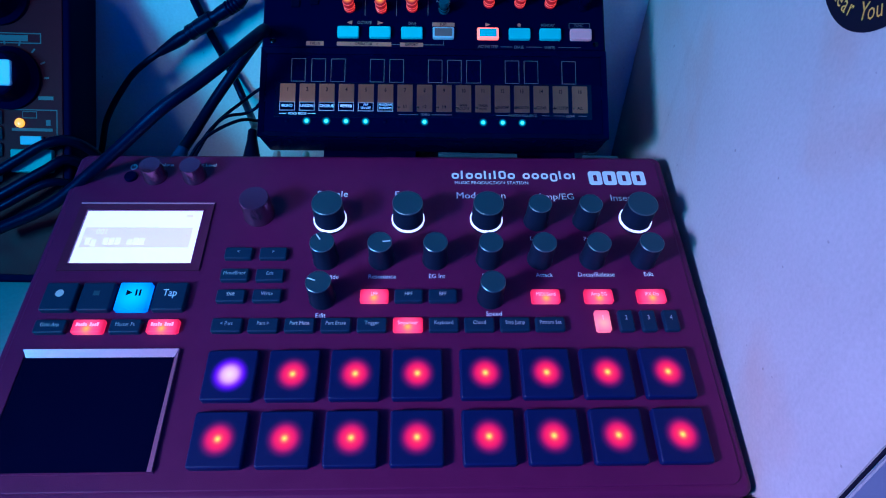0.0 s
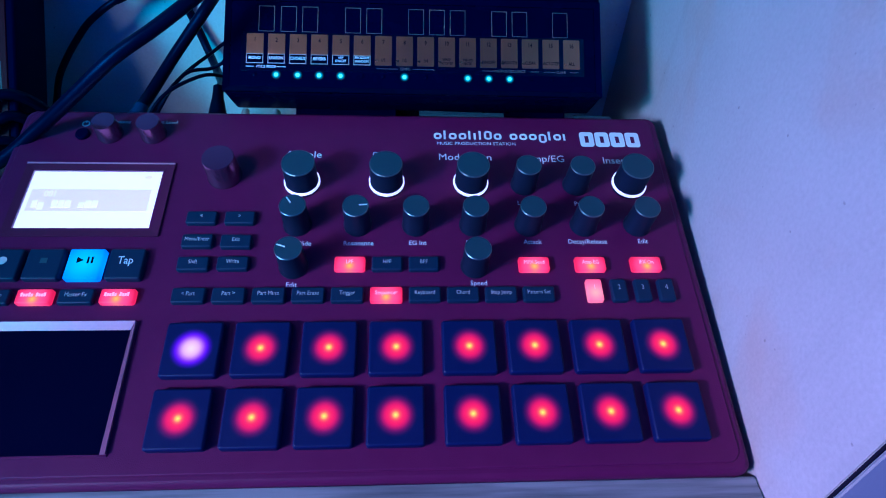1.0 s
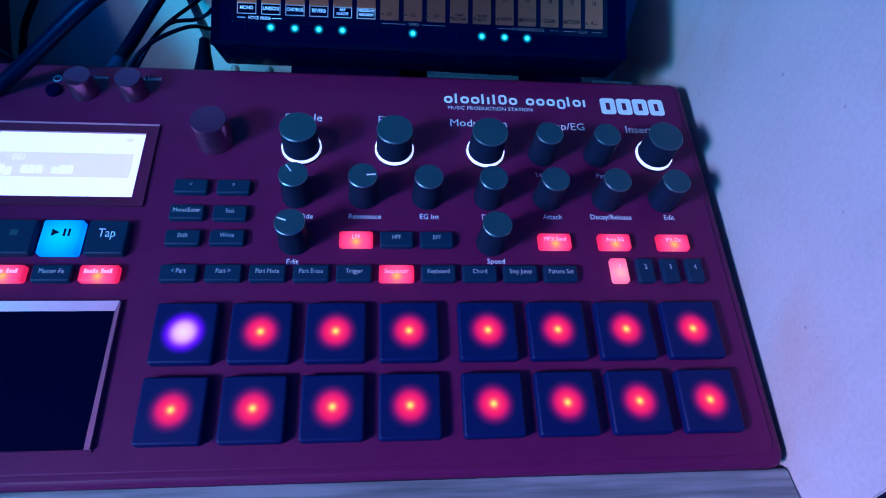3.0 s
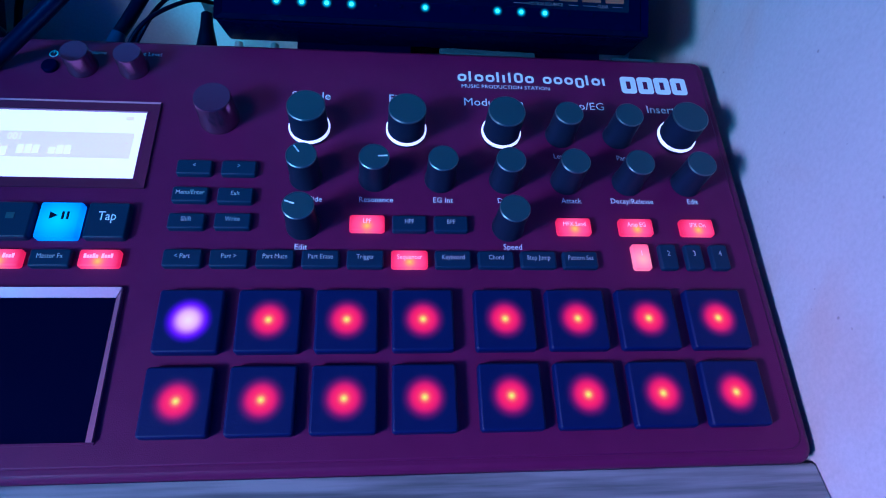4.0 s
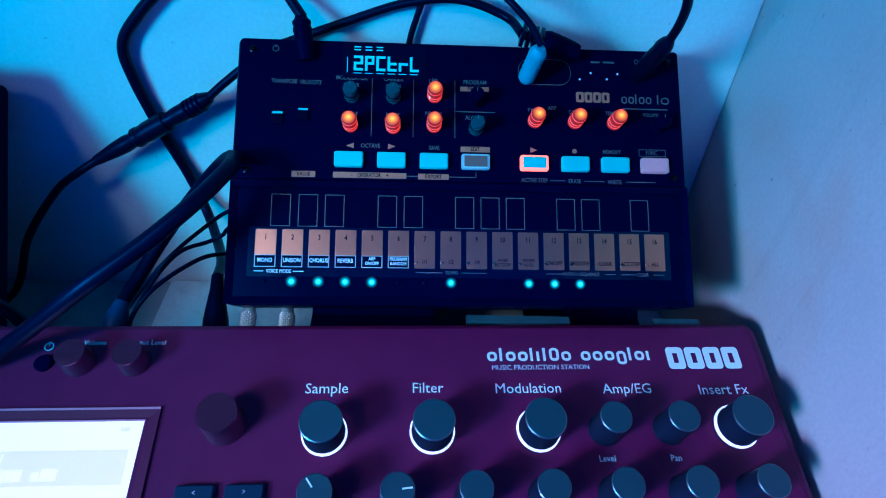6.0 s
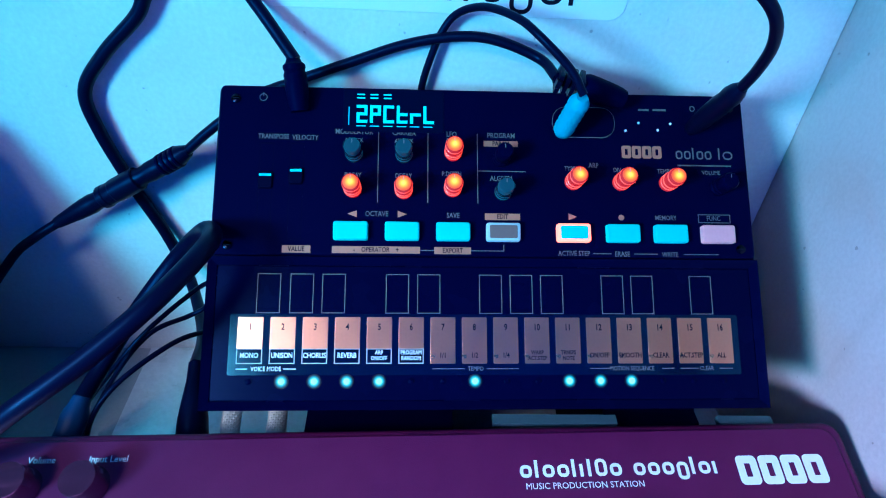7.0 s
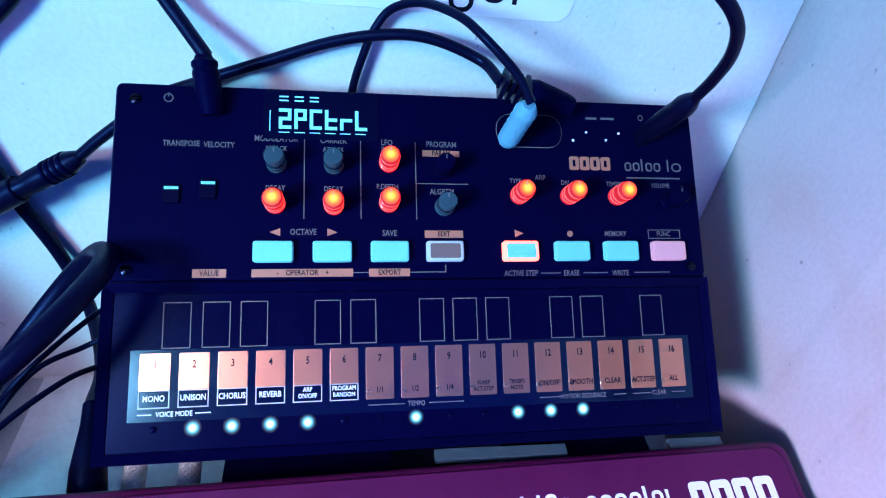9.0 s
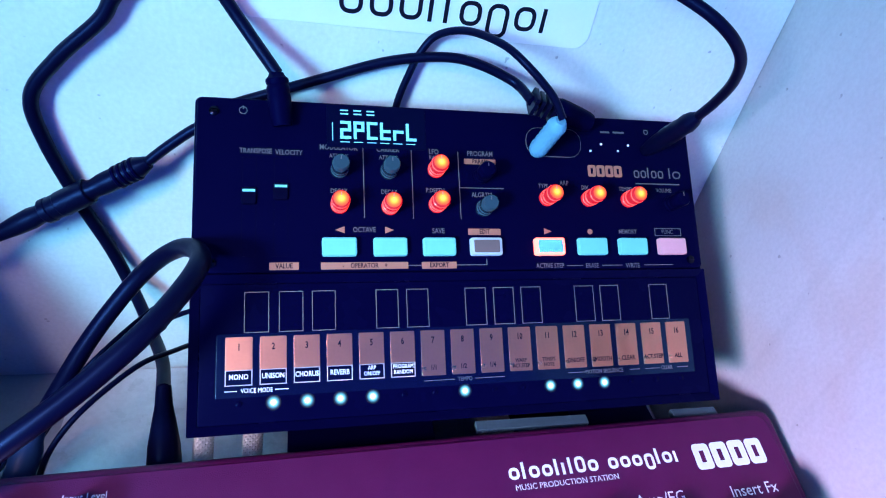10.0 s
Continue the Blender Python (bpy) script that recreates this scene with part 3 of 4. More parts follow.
mark("model_mark", "oloolilho oooploi", 45.4, 117.6, 171.2, 177.2, 0.03, PRINT, sampler, "white model mark", 1.15)
mark("maker_mark", "hhhh", 124.9, 158.0, 167.0, 177.2, 0.03, PRINT, sampler, "white maker mark", 2.75, 0.10, 0.22)

# ---- the compact synthesizer ----
P = PRINT_DIM
along, back, up = Vector((0.99990, 0.00675, 0.01219)), Vector((-0.01309, 0.75469, 0.65596)), Vector((-0.00477, -0.65605, 0.75470))
SYNTH = Matrix((( along[0], back[0], up[0], -0.0725), (along[1], back[1], up[1], 0.17851), (along[2], back[2], up[2], 0.09315), (0, 0, 0, 1)))
synth = thing("compact_synthesizer", "black compact synthesizer with lit knobs and a flat key strip", "synthesizer", at=SYNTH)
part("case", slab(203.5, 120.6, 24, 2.4, 0.8, z=-26, cx=101.75, cy=60.3), GLOSS, synth)
part("control_panel", slab(201.5, 65, 2.2, 1.8, 0.6, z=-2.2, cx=101.75, cy=87.2), BLACK, synth, "matt black control panel")
part("key_rim", frame_bm(0.4, 0.3, 203.1, 54.2, 3.0, 2.0, -2.0, 1.4), GLOSS, synth, smooth=False)
part("key_strip", slab(196.5, 47.5, 0.5, 0.6, 0.2, z=-2.0, cx=101.75, cy=27.2), GLOSS, synth)
part("key_film", slab(185, 21.6, 0.12, 0.6, 0.04, z=-1.49, cx=101.6, cy=22.9), FILM, synth, "dark glossy film under the keys")
for x in (6.9, 197):
    for y in (114.2, 58.2):
        s = part("screw", lathe([(1.7, 0), (1.7, 0.5), (1.2, 0.8)], 18), STEEL, synth, at=(x, y, 0))
        part("slot", rect(-1.1, -0.15, 1.1, 0.15, 0.78, 0.06), PRINT_DARK, s)
ZK = -1.35
KEY_WORDS = ("MONO", "UNISON", "CHORUS", "REVERB", "ARP\nON/OFF", "PROGRAM\nRANDOM", "1/1", "1/2", "1/4", "WARP\nACT.STEP", "TRNSPS\nNOTE", "ON/OFF", "SMOOTH", "CLEAR", "ACT.STEP", "ALL")
for k, words in enumerate(KEY_WORDS):
    x = 16.5 + 11.37 * k
    w = 9.0
    foot = 21.4 if k < 6 else 16.1
    touchkey = part("touch_key", slab(w, 32.6 - foot, 0.3, 0.4, 0.05, cy=(32.6 + foot) / 2), TAN_KEY, synth, at=(x, 0, ZK))
    lettering(str(k + 1), 3.2, touchkey, 0, 29.0, 0.36, PRINT_DARK, 0.75, heavy=0.09)
    if k < 6:
        part("key_frame", outline(-w / 2, 16.1, w / 2, 21.5, 0.1, 0.35), PRINT_KEY, touchkey)
    lettering(words, 2.0 if "\n" in words else 2.5, touchkey, 0, 19.0, 0.36, PRINT if k < 6 else PRINT_DARK, 0.8, heavy=0.09)
    lamp = k in (1, 2, 3, 4, 7, 10, 11, 12)
    led = part("step_lamp", lathe([(1.05, 0), (1.05, 0.3), (0.7, 0.5)], 18), LED_CYAN if lamp else GLOSS, synth, "lit cyan lamp" if lamp else "", (x + 0.1, 10.0, ZK))
    if lamp:
        # Glowing disc added as the lamp's halo.
        part("halo_disc", lathe([(2.6, -0.1), (2.6, 0.0)], 24), LED_HALO, led)
for x in (18.0, 29.7, 41.1, 64.0, 75.4, 98.0, 109.3, 120.6, 143.3, 154.5, 176.8):
    part("key_outline", outline(x, 33.9, x + 8.4, 48.2, ZK, 0.3), PRINT_DIM, synth)
for words, x0, x1, xa, xb, m in (("VOICE MODE", 16.5, 28, 12, 33, PRINT), ("TEMPO", 93, 100, 81, 112, PRINT_DIM), ("MOTION SEQUENCE", 146, 164, 138, 169, PRINT_DIM), ("CLEAR", 178.5, 185.5, 171.5, 191, PRINT_DIM)):
    lettering(words, 2.2, synth, (xa + xb) / 2, 14.3, ZK + 0.06, m, 0.8, heavy=0.05)
    for bm in (rect(xa, 14.2, x0 - 0.5, 14.5, ZK), rect(x1 + 0.5, 14.2, xb, 14.5, ZK)):
        part("rule_line", bm, m, synth)

# segment display
display = part("segment_display", slab(38, 17, 0.2, 0.6, 0.08, z=0.0, cx=66, cy=110.5), DISPLAY_GLASS, synth, "small black segment display")
GLYPHS = ("abged", "abefg", "adef", "defg", "eg", "def")
for k, lit in enumerate(GLYPHS):
    x0, x1, y0, y1 = 52.0 + 5.05 * k, 56.1 + 5.05 * k, 105.5, 112.6
    ym, q = (y0 + y1) / 2, 1.15
    seg = {"a": (x0, y1 - q, x1, y1), "d": (x0, y0, x1, y0 + q), "g": (x0, ym - q / 2, x1, ym + q / 2), "f": (x0, ym, x0 + q, y1), "b": (x1 - q, ym, x1, y1), "e": (x0, y0, x0 + q, ym), "c": (x1 - q, y0, x1, ym)}
    part("digit", merge(*[rect(*seg[s], 0.22, 0.1) for s in lit]), SEGMENT, display)
    part("digit_dash", rect(x0, 104.1, x1 - 0.6, 104.4, 0.22, 0.1), SEGMENT, display)
part("display_tick", rect(49.0, 104.6, 49.3, 111.8, 0.22, 0.1), SEGMENT, display)
for x in (53.6, 58.6, 63.6):
    part("display_dash", merge(rect(x - 1.5, 115.2, x + 1.5, 115.7, 0.22), rect(x - 1.5, 116.6, x + 1.5, 117.1, 0.22)), SEGMENT, display)

# sliders
for x, y in ((19.3, 84.2), (30.4, 86.0)):
    part("slider_slot", frame_bm(x - 2.6, 60.5, x + 2.6, 97, 0.3, 0.04, 0.0), PAD_GLASS, synth, smooth=False)
    s = part("slider", slab(5.0, 6.0, 1.0, 0.8, 0.3, cy=-0.6, taper=0.3), PAD_GLASS, synth, at=(x, y - 1.0, 0))
    part("slider_line", rect(-2.2, 0.7, 2.2, 1.7, 1.02, 0.1), TEAL_CAP, s)


def clear_knob(x, y, lit, dark=False):
    m = CLEAR_LIT if lit else (BLACK if dark else CLEAR_OFF)
    k = part("clear_knob", lathe([(3.3, 0), (3.3, 1.2), (2.9, 1.6), (3.2, 2.2), (3.2, 3.4), (2.9, 3.8), (3.2, 4.4), (3.2, 9.4), (2.7, 10.2)], 26), m, synth, "glowing orange clear knob" if lit else "", (x, y, 0.0))
    if lit:
        for z in (1.9, 4.0, 8.2):
            part("lit_band", lathe([(3.0, z - 0.5), (3.32, z - 0.3), (3.32, z + 0.3), (3.0, z + 0.5)], 26, closed=False), KNOB_BAND, k)
        part("lit_cap", lathe([(2.9, 9.5), (2.75, 10.25), (1.5, 10.45)], 26), CLEAR_TOP, k)
    part("pointer", rect(-0.15, 0.9, 0.15, 2.3, 10.46 if lit else 10.22, 0.1), RED_RIM if lit else P, k)


for x, y, lit in ((51.5, 93.2, False), (70.1, 93.2, False), (51.3, 79.6, True), (70.1, 79.3, True), (88.5, 94.3, True), (88.3, 80.3, True), (107.2, 79.2, False), (134, 83.7, True), (152.4, 83.7, True), (170.5, 83.7, True)):
    clear_knob(x, y, lit)
clear_knob(106.9, 92.3, False, True)
clear_knob(190.2, 82.2, False, True)

for k, x in enumerate((51, 69.7, 88.4, 106.9, 133.2, 151.9, 170.1, 188.2)):
    b = part("rubber_button", slab(12.6, 6.9, 2.4, 0.9, 0.5), RIM_HOT if k == 4 else (PALE_CAP if k in (3,) else TEAL_CAP if k != 7 else PINK_CAP), synth, "red lit rim" if k == 4 else "", (x, 63.7, 0))
    if k in (3, 4):
        part("button_face", slab(10.2, 4.9, 0.3, 0.5, 0.1, z=2.38), GREY_CAP if k == 3 else TEAL_CAP, b)

for words, x, y, size, m in (("TRANSPOSE", 21.5, 99.5, 2.7, P), ("VELOCITY", 33.2, 99.3, 2.7, P), ("MODULATOR", 51.3, 101.9, 2.9, P), ("CARRIER", 70, 101.8, 2.9, P), ("LFO", 88, 101.6, 2.9, P), ("PROGRAM", 106.9, 101.4, 2.9, P),
                             ("ATTACK", 51.3, 98.6, 2.3, P), ("ATTACK", 70, 98.6, 2.3, P), ("RATE", 88.2, 99.2, 2.3, P), ("DECAY", 51.2, 85.0, 2.5, P), ("DECAY", 70, 85.0, 2.5, P), ("P.DEPTH", 88, 86.0, 2.5, P), ("ALGRTM", 106.7, 84.5, 2.8, P),
                             ("OCTAVE", 60.3, 70.3, 2.8, P), ("SAVE", 88.5, 70.0, 2.8, P), ("ARP", 142.2, 90.2, 2.8, P), ("TYPE", 133, 88.8, 2.5, P), ("DIV.", 151.5, 88.5, 2.5, P), ("TEMPO", 170, 88.3, 2.5, P), ("VOLUME", 188, 88, 2.4, P),
                             ("ACTIVE STEP", 133.4, 56.1, 2.7, P), ("ERASE", 151.6, 56.0, 2.7, P), ("WRITE", 169.8, 55.9, 2.7, P), ("MEMORY", 169, 70, 2.6, P), ("FUNC", 187.5, 70, 2.6, P)):
    lettering(words, size, synth, x, y, 0.06, m, 0.78, heavy=0.04)
for words, x0, x1, y0, y1 in (("VALUE", 26.4, 36.6, 55.6, 58.3), ("-    OPERATOR    +", 44.3, 76.3, 55.6, 58.2), ("EXPORT", 81.5, 95.0, 55.5, 58.1), ("EDIT", 100.3, 113.5, 68.5, 71.0), ("PARAM", 100.2, 113.2, 97.1, 99.3)):
    tag = part("print_bar", rect(x0, y0, x1, y1, 0.02, 0.1), SALMON, synth)
    lettering(words, 2.5, tag, (x0 + x1) / 2, (y0 + y1) / 2, 0.16, PRINT_DARK, 0.8, heavy=0.09)
for bm in (rect(60.3, 74.8, 60.6, 102.4, 0.02), rect(78.9, 74.8, 79.2, 102.2, 0.02), rect(97.6, 74.8, 97.9, 102.0, 0.02), rect(97.9, 87.2, 116, 87.5, 0.02)):
    part("rule_line", bm, P, synth)
for bm in (rect(76.3, 56.7, 81.5, 57.0, 0.02), rect(95, 56.7, 107.3, 57.0, 0.02), rect(107, 57, 107.3, 59.2, 0.02), rect(140.5, 56, 147.5, 56.3, 0.02), rect(156, 56, 165, 56.3, 0.02), rect(175, 56, 188.5, 56.3, 0.02)):
    part("rule_line", bm, P, synth)
part("print_frame", outline(181.5, 68.3, 194, 71.6, 0.02, 0.25), P, synth)
for pts in (((53.0, 71.6), (53.0, 69.0), (49.6, 70.3)), ((68.0, 71.6), (71.4, 70.3), (68.0, 69.0)), ((131.8, 71.4), (135, 70.1), (131.8, 68.8))):
    bm = bmesh.new()
    bm.faces.new([bm.verts.new((a * MM, b * MM, 0.08 * MM)) for a, b in pts])
    part("arrow_mark", bm, SALMON, synth)
part("record_mark", lathe([(1.1, 0.02), (1.1, 0.1)], 18), SALMON, synth, at=(151.9, 70, 0))
mark("maker_mark", "hhhh", 153.4, 169.0, 93.4, 98.4, 0.02, SALMON, synth, "faded maker mark", 1.25, 0.10, 0.22)
mark("model_mark", "ooloo lw", 174.6, 197, 93.4, 98.0, 0.02, PRINT_DIM, synth, "faded model mark", 0.55)
part("caption_bar", rect(175, 90.6, 196, 91.1, 0.02), P, synth)
part("power_mark", merge(lathe([(1.2, 0.02), (1.5, 0.02), (1.5, 0.1), (1.2, 0.1)], 20, closed=False), rect(-0.15, 0.4, 0.15, 1.8, 0.02)), P, synth, at=(17, 115, 0))
part("caption_bar", rect(160.8, 112.7, 165.0, 113.5, 0.02), P, synth)
part("caption_bar", rect(166.6, 112.8, 171.8, 113.6, 0.02), P, synth)
part("caption_bar", round_ring(181.4, 112.9, 183.4, 115.1, 0.9, 0.3, 0.02), P, synth)
part("port_well", slab(24, 12, 0.4, 5, 0.2, cx=139, cy=107.5), GLOSS, synth)
part("port_rim", slab(24.5, 12.5, 0.25, 5.5, 0.1, cx=139, cy=107.5), P, synth)
for x, y in ((155.4, 104.5), (168.1, 104.9), (180.5, 104.7), (160.6, 107.7), (173.2, 107.6)):
    part("signal_lamp", lathe([(0.5, 0), (0.5, 0.3), (0.3, 0.4)], 12), PRINT, synth, at=(x, y, 0))

# stand under the synthesizer
holder = thing("synthesizer_stand", "black bent plastic stand under the compact synthesizer", "stand")
for x0, x1 in ((-0.040, 0.018), (0.080, 0.119)):
    bm = bmesh.new()
    prof = ((0.186, 0.0), (0.186, 0.066), (0.200, 0.066), (0.276, 0.130), (0.284, 0.130), (0.284, 0.0))
    a, b = ([bm.verts.new((x, y, z)) for y, z in prof] for x in (x0, x1))
    bm.faces.new(a)
    bm.faces.new(b[::-1])
    for k in range(len(prof)):
        bm.faces.new((a[k], b[k], b[(k + 1) % len(prof)], a[(k + 1) % len(prof)]))
    part("support", bm, BLACK, holder, smooth=False)
# Strips added to catch light where the lit shelf shows through the gap.
for x0, x1 in ((0.0320, 0.0795), (0.1195, 0.1410)):
    strip = part("gap_light_strip", rect(x0 * 1000, 184.6, x1 * 1000, 188.6, 76.6, 2.6), STRIP, holder, "added grey strip standing in for the lit shelf behind")

# ---- cables and plugs ----
GROUPS = {"patch_cable": "patch cables at the mixer", "thin_lead": "thin leads behind the loop", "adapter_cable": "cables of the coupler", "jack_plug": "jack plugs in the sampler", "knurled_jack": "knurled jacks in the sampler"}


def cord(name, label, points, radius, category="cable", material=RUBBER):
    return tagged(new(name, mesh_of(name, tube(points, radius), material)), label, category, GROUPS.get(name, ""))


def plug(name, label, a, b, radii, material=RUBBER):
    """A turned plug from a to b (metres), radii in millimetres at even steps."""
    a, b = Vector(a), Vector(b)
    length = (b - a).length / MM
    prof = [(r, length * k / (len(radii) - 1)) for k, r in enumerate(radii)]
    ob = thing(name, label, "plug", GROUPS.get(name, ""))
    ob.matrix_world = Matrix.Translation(a) @ (b - a).to_track_quat("Z", "Y").to_matrix().to_4x4()
    part("boot", lathe(prof, 22), material, ob)
    return ob


cord("audio_cable", "thick black audio cable hanging before the back board", [(-0.080, 0.2855, 0.217), (-0.0982, 0.2855, 0.2005), (-0.1054, 0.2855, 0.1901), (-0.1215, 0.2855, 0.1751), (-0.1337, 0.2855, 0.1593), (-0.1334, 0.2855, 0.1415), (-0.1266, 0.2855, 0.1136), (-0.1179, 0.2850, 0.0868), (-0.1099, 0.2786, 0.0657), (-0.1000, 0.2587, 0.0611), (-0.0915, 0.2368, 0.0655), (-0.0866, 0.2146, 0.0744)], 0.0027)
plug("jack_plug", "black moulded jack plug in the sampler's rear", (-0.0866, 0.2156, 0.0752), (-0.0836, 0.1845, 0.0560), [2.8, 3.3, 4.6, 5.8, 6.2, 6.2])
coupler = plug("cable_coupler", "black ribbed inline cable coupler", (-0.0950, 0.2783, 0.1372), (-0.1590, 0.2740, 0.1004), [2.6, 4.2, 4.4, 4.2, 4.4, 4.4, 3.8, 4.9, 5.0, 5.0, 5.0, 4.9, 3.9, 4.4, 4.2, 3.9, 3.4, 3.0, 2.6])
for k in range(4):
    part("grip_rib", lathe([(4.2, 5 + 2.6 * k), (4.8, 5.4 + 2.6 * k), (4.8, 6.4 + 2.6 * k), (4.2, 6.8 + 2.6 * k)], 22, closed=False), BLACK, coupler)
part("grip_band", lathe([(4.9, 44), (5.25, 44.4), (5.25, 47), (4.9, 47.4)], 24, closed=False), RUBBER, coupler)
part("collar", lathe([(4.9, 27), (5.3, 27.5), (5.3, 40), (4.9, 40.5)], 24, closed=False), RUBBER, coupler)
cord("adapter_cable", "black cable from the coupler to the synthesizer's back", [(-0.096, 0.2783, 0.1368), (-0.086, 0.279, 0.1455), (-0.074, 0.280, 0.154), (-0.060, 0.283, 0.158)], 0.0021)
cord("adapter_cable", "black cable running down from the coupler", [(-0.158, 0.2740, 0.1010), (-0.170, 0.272, 0.0935), (-0.186, 0.273, 0.080), (-0.205, 0.264, 0.055), (-0.222, 0.254, 0.020), (-0.26, 0.240, 0.0025)], 0.0021)
cord("looped_cable", "thick black cable in a standing loop", [(-0.1283, 0.2018, 0.0682), (-0.1245, 0.2140, 0.0725), (-0.1130, 0.2330, 0.0870), (-0.0948, 0.2440, 0.1083), (-0.0781, 0.2345, 0.1285), (-0.0675, 0.2110, 0.1420), (-0.0768, 0.1880, 0.1390), (-0.0944, 0.1724, 0.1290), (-0.1138, 0.1616, 0.1180), (-0.1376, 0.1580, 0.0990), (-0.1615, 0.1570, 0.0800), (-0.190, 0.152, 0.060), (-0.235, 0.148, 0.040)], 0.0034)
plug("jack_plug", "blue booted jack plug in the sampler's rear", (-0.1280, 0.2030, 0.0690), (-0.1330, 0.1845, 0.0560), [3.4, 3.8, 4.9, 5.1, 4.8, 5.1, 4.8, 5.1], BLUE_PLUG)
for run in (((-0.055, 0.262, 0.0900), (-0.0703, 0.2576, 0.0904), (-0.0857, 0.2531, 0.0872), (-0.0989, 0.2515, 0.0787), (-0.120, 0.2335, 0.0657), (-0.150, 0.222, 0.030), (-0.172, 0.210, 0.002)),
            ((-0.060, 0.262, 0.0790), (-0.0871, 0.2534, 0.0761), (-0.0925, 0.2474, 0.0740), (-0.0992, 0.2448, 0.0716), (-0.1116, 0.2315, 0.0735), (-0.130, 0.222, 0.052), (-0.160, 0.214, 0.002)),
            ((-0.062, 0.262, 0.0450), (-0.0773, 0.2559, 0.0564), (-0.0878, 0.2384, 0.0696), (-0.0982, 0.2227, 0.0778), (-0.1154, 0.2010, 0.0746), (-0.128, 0.193, 0.052), (-0.140, 0.192, 0.002))):
    cord("thin_lead", "thin black lead crossing behind the loop", run, 0.0011)
for x in (-0.0720, -0.0535):
    jack = plug("knurled_jack", "nickel knurled jack plug in the sampler's rear", (x, 0.212, 0.062), (x, 0.186, 0.050), [2.2, 3.6, 3.6, 3.6], METAL)
    bm = bmesh.new()
    rings = []
    for row in range(40):
        ring = []
        for q in range(48):
            r = 3.55 + 0.55 * abs(math.sin(math.pi * (q + row) / 4) * math.sin(math.pi * (q - row) / 4))
            ring.append(bm.verts.new((r * MM * math.cos(q * math.pi / 24), r * MM * math.sin(q * math.pi / 24), (7 + 0.5 * row) * MM)))
        rings.append(ring)
    for lo, hi in zip(rings, rings[1:]):
        for q in range(48):
            bm.faces.new((lo[q], lo[(q + 1) % 48], hi[(q + 1) % 48], hi[q]))
    part("knurl", bm, METAL, jack, "diamond knurled sleeve", smooth=False)

# leads at the synthesizer's upper edge
cord("midi_cable", "black cable rising from the synthesizer", [(-0.080, 0.2855, 0.2290), (-0.0664, 0.2850, 0.2071), (-0.0560, 0.2810, 0.1930), (-0.0452, 0.2723, 0.1809)], 0.0024)


def on_synth(x, y, h):
    return SYNTH @ Vector((x * MM, y * MM, h * MM))


plug("midi_plug", "black ribbed plug in the synthesizer's top", on_synth(28.8, 127, 7), on_synth(31.0, 109, 1.5), [2.6, 3.0, 4.1, 4.2, 3.8, 4.2, 4.3, 4.0, 4.3, 4.3, 4.2, 4.2, 4.1, 4.0, 3.9, 3.8, 3.7, 3.6, 3.4], BLACK)
cord("power_cable", "black cable arching above the synthesizer", [(-0.066, 0.2855, 0.1600), (-0.0521, 0.2855, 0.1655), (-0.0283, 0.2855, 0.1747), (-0.0036, 0.2855, 0.1838), (0.0168, 0.2832, 0.1885), (0.0314, 0.2805, 0.1884), (0.0475, 0.2757, 0.1839), on_synth(127, 121.2, 9)], 0.0020)
cord("sync_cable", "thin black cable arching above the synthesizer", [(0.0015, 0.2860, 0.1550), (0.0030, 0.2855, 0.1680), (0.0060, 0.2855, 0.1790), (0.0095, 0.2855, 0.1885), (0.0151, 0.2846, 0.1965), (0.0244, 0.2766, 0.2020), (0.0348, 0.2636, 0.2028), (0.0424, 0.2540, 0.1995), (0.0530, 0.2480, 0.1910), on_synth(132.2, 107.8, 24)], 0.0015)
dc = plug("power_plug", "black power plug with a flat-toothed strain relief", on_synth(126, 121.5, 9), on_synth(153, 114.2, 6.5), [2.1, 2.2, 2.2, 2.2, 2.2, 2.3, 4.6, 5.2, 5.1, 5.0, 4.8, 4.7, 4.5, 4.3, 4.0, 3.4], BLACK)
for k, (wide, deep) in enumerate(((9.8, 8.0), (8.6, 7.4), (9.2, 7.8), (9.8, 8.2))):
    tooth = part("relief_tooth", slab(wide, deep, 1.7, 0.8, 0.3, 2, z=1.0 + 2.75 * k), RUBBER, dc)
    tooth.rotation_euler = (0, 0, radians(8))
part("pull_tab", slab(4.2, 3.0, 2.0, 0.6, 0.3, 2, z=0.4, cx=-4.6), RUBBER, dc)
plug("sync_plug", "pale blue mini plug standing beside the power plug", on_synth(132.0, 107.4, 23.0), on_synth(129.4, 102.0, 3.0), [2.2, 3.2, 3.9, 3.9, 3.55, 3.9, 3.55, 3.9, 3.55, 3.9, 3.6, 3.9, 3.8, 3.6, 2.7], PALE_TIP)
cord("audio_lead", "black lead rising from the headphone socket", [on_synth(184.0, 108.0, 31.5), (0.1090, 0.2335, 0.1995), (0.1055, 0.2250, 0.2110), (0.0985, 0.2190, 0.2215), (0.0871, 0.2187, 0.2300), (0.0742, 0.2267, 0.2355), (0.050, 0.240, 0.242)], 0.0019)
plug("mini_plug", "black slim mini plug standing in the headphone socket", on_synth(184.0, 108.0, 32.5), on_synth(181.2, 105.6, 0.3), [2.0, 3.3, 3.9, 3.6, 3.9, 3.9, 3.9, 3.8, 3.7, 3.5, 3.1, 2.6])

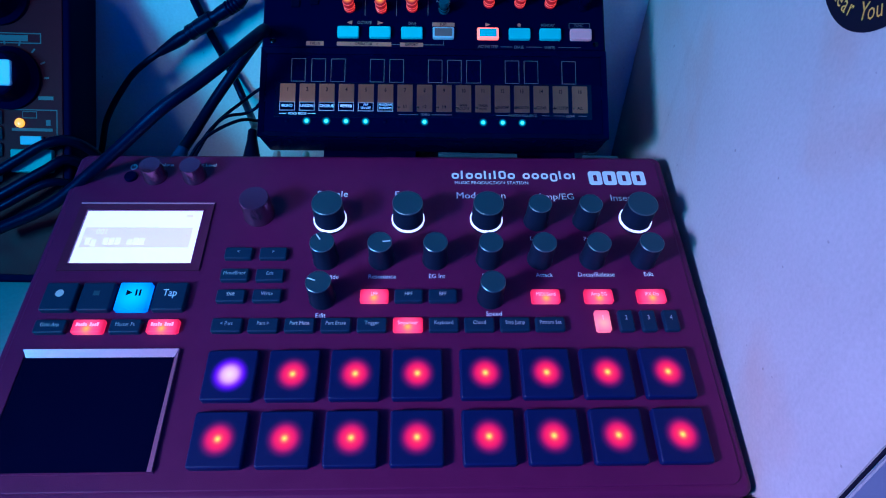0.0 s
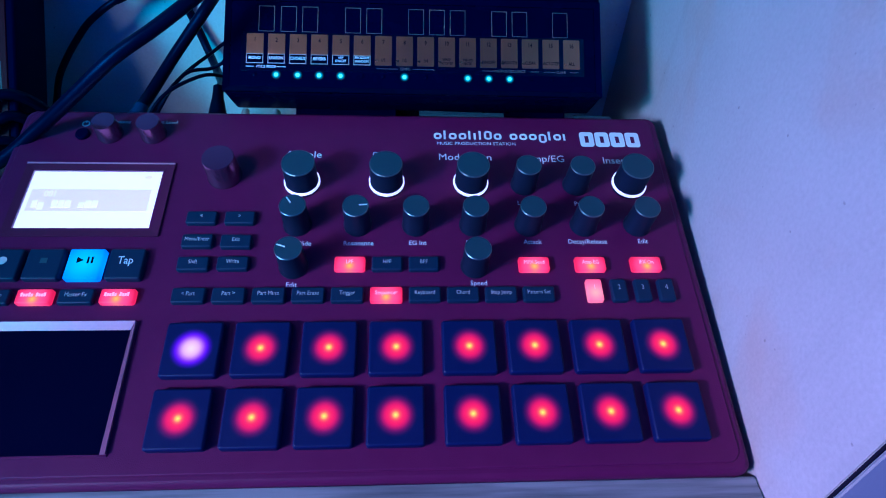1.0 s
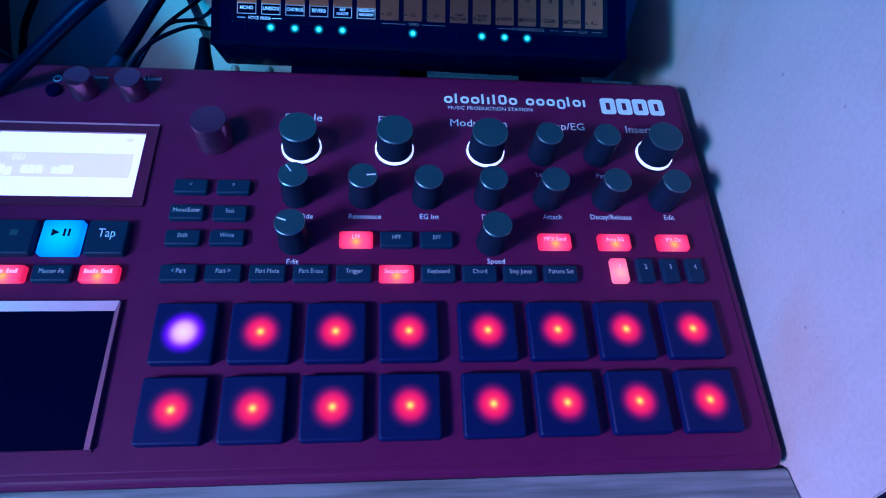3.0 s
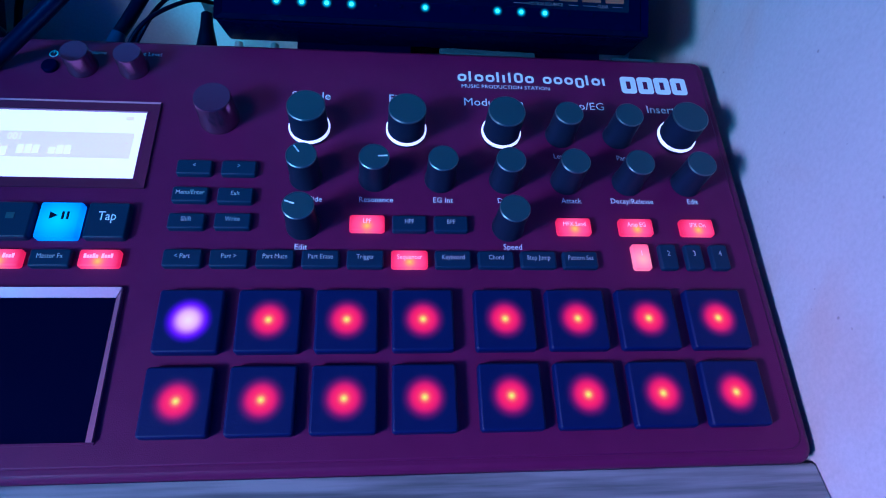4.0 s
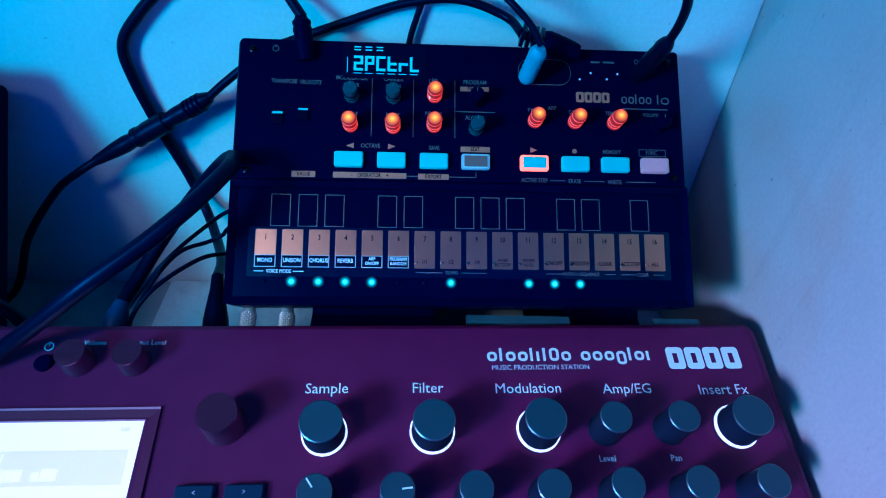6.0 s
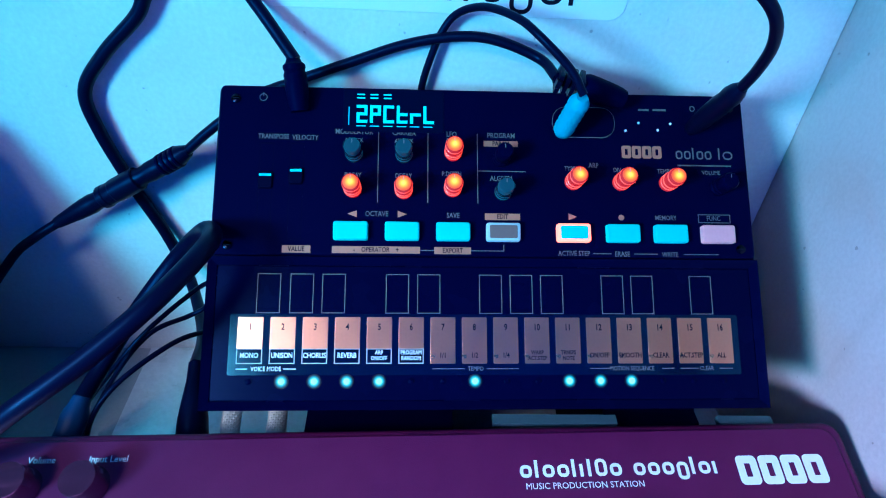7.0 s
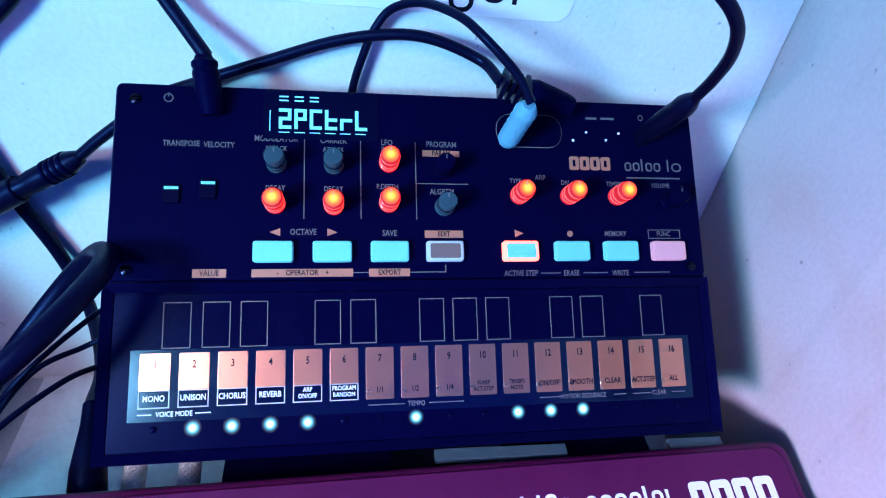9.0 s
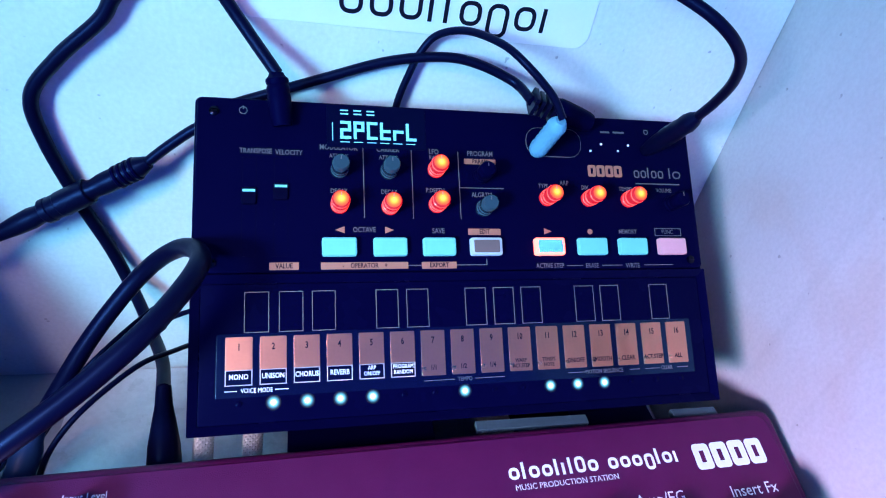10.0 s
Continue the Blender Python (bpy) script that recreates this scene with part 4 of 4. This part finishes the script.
# ---- sticker and label ----
sticker = thing("round_sticker", "round dark sticker with curved slogan on the side board", "sticker", at=Matrix(((0, 0, -1, 0.1719), (-1, 0, 0, 0.086), (0, 1, 0, 0.228), (0, 0, 0, 1))))
part("disc", lathe([(31, 0.0), (31, 0.25)], 64), PRINT_DARK, sticker)
words = "We Hear You"
for k, c in enumerate(words):
    if c != " ":
        turn = radians(-50 + 86 * k / (len(words) - 1))
        ob = lettering(c, 8.5, sticker, 24.5 * math.sin(turn), -24.5 * math.cos(turn), 0.32, ORANGE)
        ob.rotation_euler = (0, 0, turn)
label = thing("maker_label", "glossy white maker label on the back board", "label", at=Matrix(((1, 0, 0, 0.010), (0, 0, -1, 0.2897), (0, 1, 0, 0.228), (0, 0, 0, 1))))
part("sheet", slab(142, 66, 0.3, 6, 0.1), PAPER, label)
mark("maker_mark", "hohiiopoi", -33, 52, -28.0, -14.6, 0.32, PRINT_DARK, label, "black maker mark", 1.7, 0.28)
part("small_mark", rect(-52, -18, -48, -9, 0.32), PRINT_DIM, label)

# ---- the mixer beside ----
DRUM = pose(-0.206, 0.145, 0.008, 52, 0, 0)
drum = thing("desktop_mixer", "dark red mixing unit with a white-capped dial and square keys", "mixer", at=DRUM)
part("case", slab(190, 188, 28, 4, 1.5, z=-28.5, cx=-82, cy=92), BLACK, drum)
part("face_plate", slab(180, 178, 0.8, 3, 0.3, z=-0.6, cx=-81.5, cy=92), PLATE, drum, "dark red face plate")
part("print_frame", outline(-62, 143.6, -4, 150, 0.25, 0.6), PRINT_DIM, drum)
part("caption_bar", rect(-30, 145, -12, 148.6, 0.25), PRINT_DIM, drum)
part("caption_bar", rect(-6, 110, 3, 112.2, 0.25), PRINT_DIM, drum)
part("caption_bar", rect(-22, 91, 2.4, 92.8, 0.25), PRINT_DIM, drum)
part("caption_bar", rect(-1.5, 94.5, 1.2, 98, 0.25), PRINT_DIM, drum)
part("print_frame", merge(rect(-26, 103.6, 5, 104.2, 0.25), rect(4.8, 82, 5.4, 104.2, 0.25)), PRINT_DIM, drum)
part("print_frame", outline(-15.8, 98.8, -7, 103, 0.25, 0.4), PRINT_DIM, drum)
k = part("dial", lathe([(19, 0), (19, 2), (15, 4), (13.5, 14), (12.5, 15)], 36), BLACK, drum, "black dial with a white cap", (-23, 122.5, 0.2))
part("dial_cap", slab(17, 15, 2.0, 2, 0.6, z=14.6, cx=3), PAPER, k, "white dial cap")
for a in range(8):
    part("dial_tick", rect(-0.5, 20.5, 0.5, 23.5, 0.05), PRINT_DIM, drum, at=(-23, 122.5, 0.2)).rotation_euler = (0, 0, radians(80 - 24 * a))
part("dial", lathe([(17, 0), (17, 2), (14, 4), (12.5, 14), (11.5, 15)], 36), BLACK, drum, "black dial", (-28, 171, 0.2))
part("amber_lamp", lathe([(2.8, 0.2), (2.8, 1.4), (1.6, 2.2)], 18), DEVICE_LED, drum, "lit amber lamp", (-17, 95.8, 0))
part("red_lamp", lathe([(2.0, 0.2), (2.0, 1.4), (1.2, 2.0)], 18), RED_RIM, drum, "lit red lamp", (-31, 77, 0))
part("square_key", slab(13, 5.4, 2.4, 0.8, 0.5), PALE_CAP, drum, "pale key", (-9.5, 85.2, 0.2))
part("square_key", slab(25, 14, 3, 1, 0.6), TEAL_KEY, drum, "dull green key", (-9, 72.8, 0.2))
for y in (64, 79, 89, 99):
    part("square_key", slab(18, 8.2, 3, 1, 0.6), TEAL_KEY, drum, "dull green key", (-37, y, 0.2))
for run, thick in ((((-110, 24, 10), (-70, 44, 9), (-40, 57, 8), (-15, 72, 8), (4, 83, 8), (16, 85, 2), (24, 76, -14), (29, 52, -34)), 0.0030),
                   (((-110, 4, 9), (-60, 32, 9), (-25, 51, 8), (0, 66, 7), (14, 74, 2), (24, 62, -16), (30, 38, -30)), 0.0030),
                   (((-110, -2, 12), (-60, 22, 12), (-20, 45, 12), (8, 60, 8), (22, 52, -8), (32, 30, -22)), 0.0024)):
    cord("patch_cable", "black patch cable across the mixer's lower keys", [DRUM @ (Vector(v) * MM) for v in run], thick)
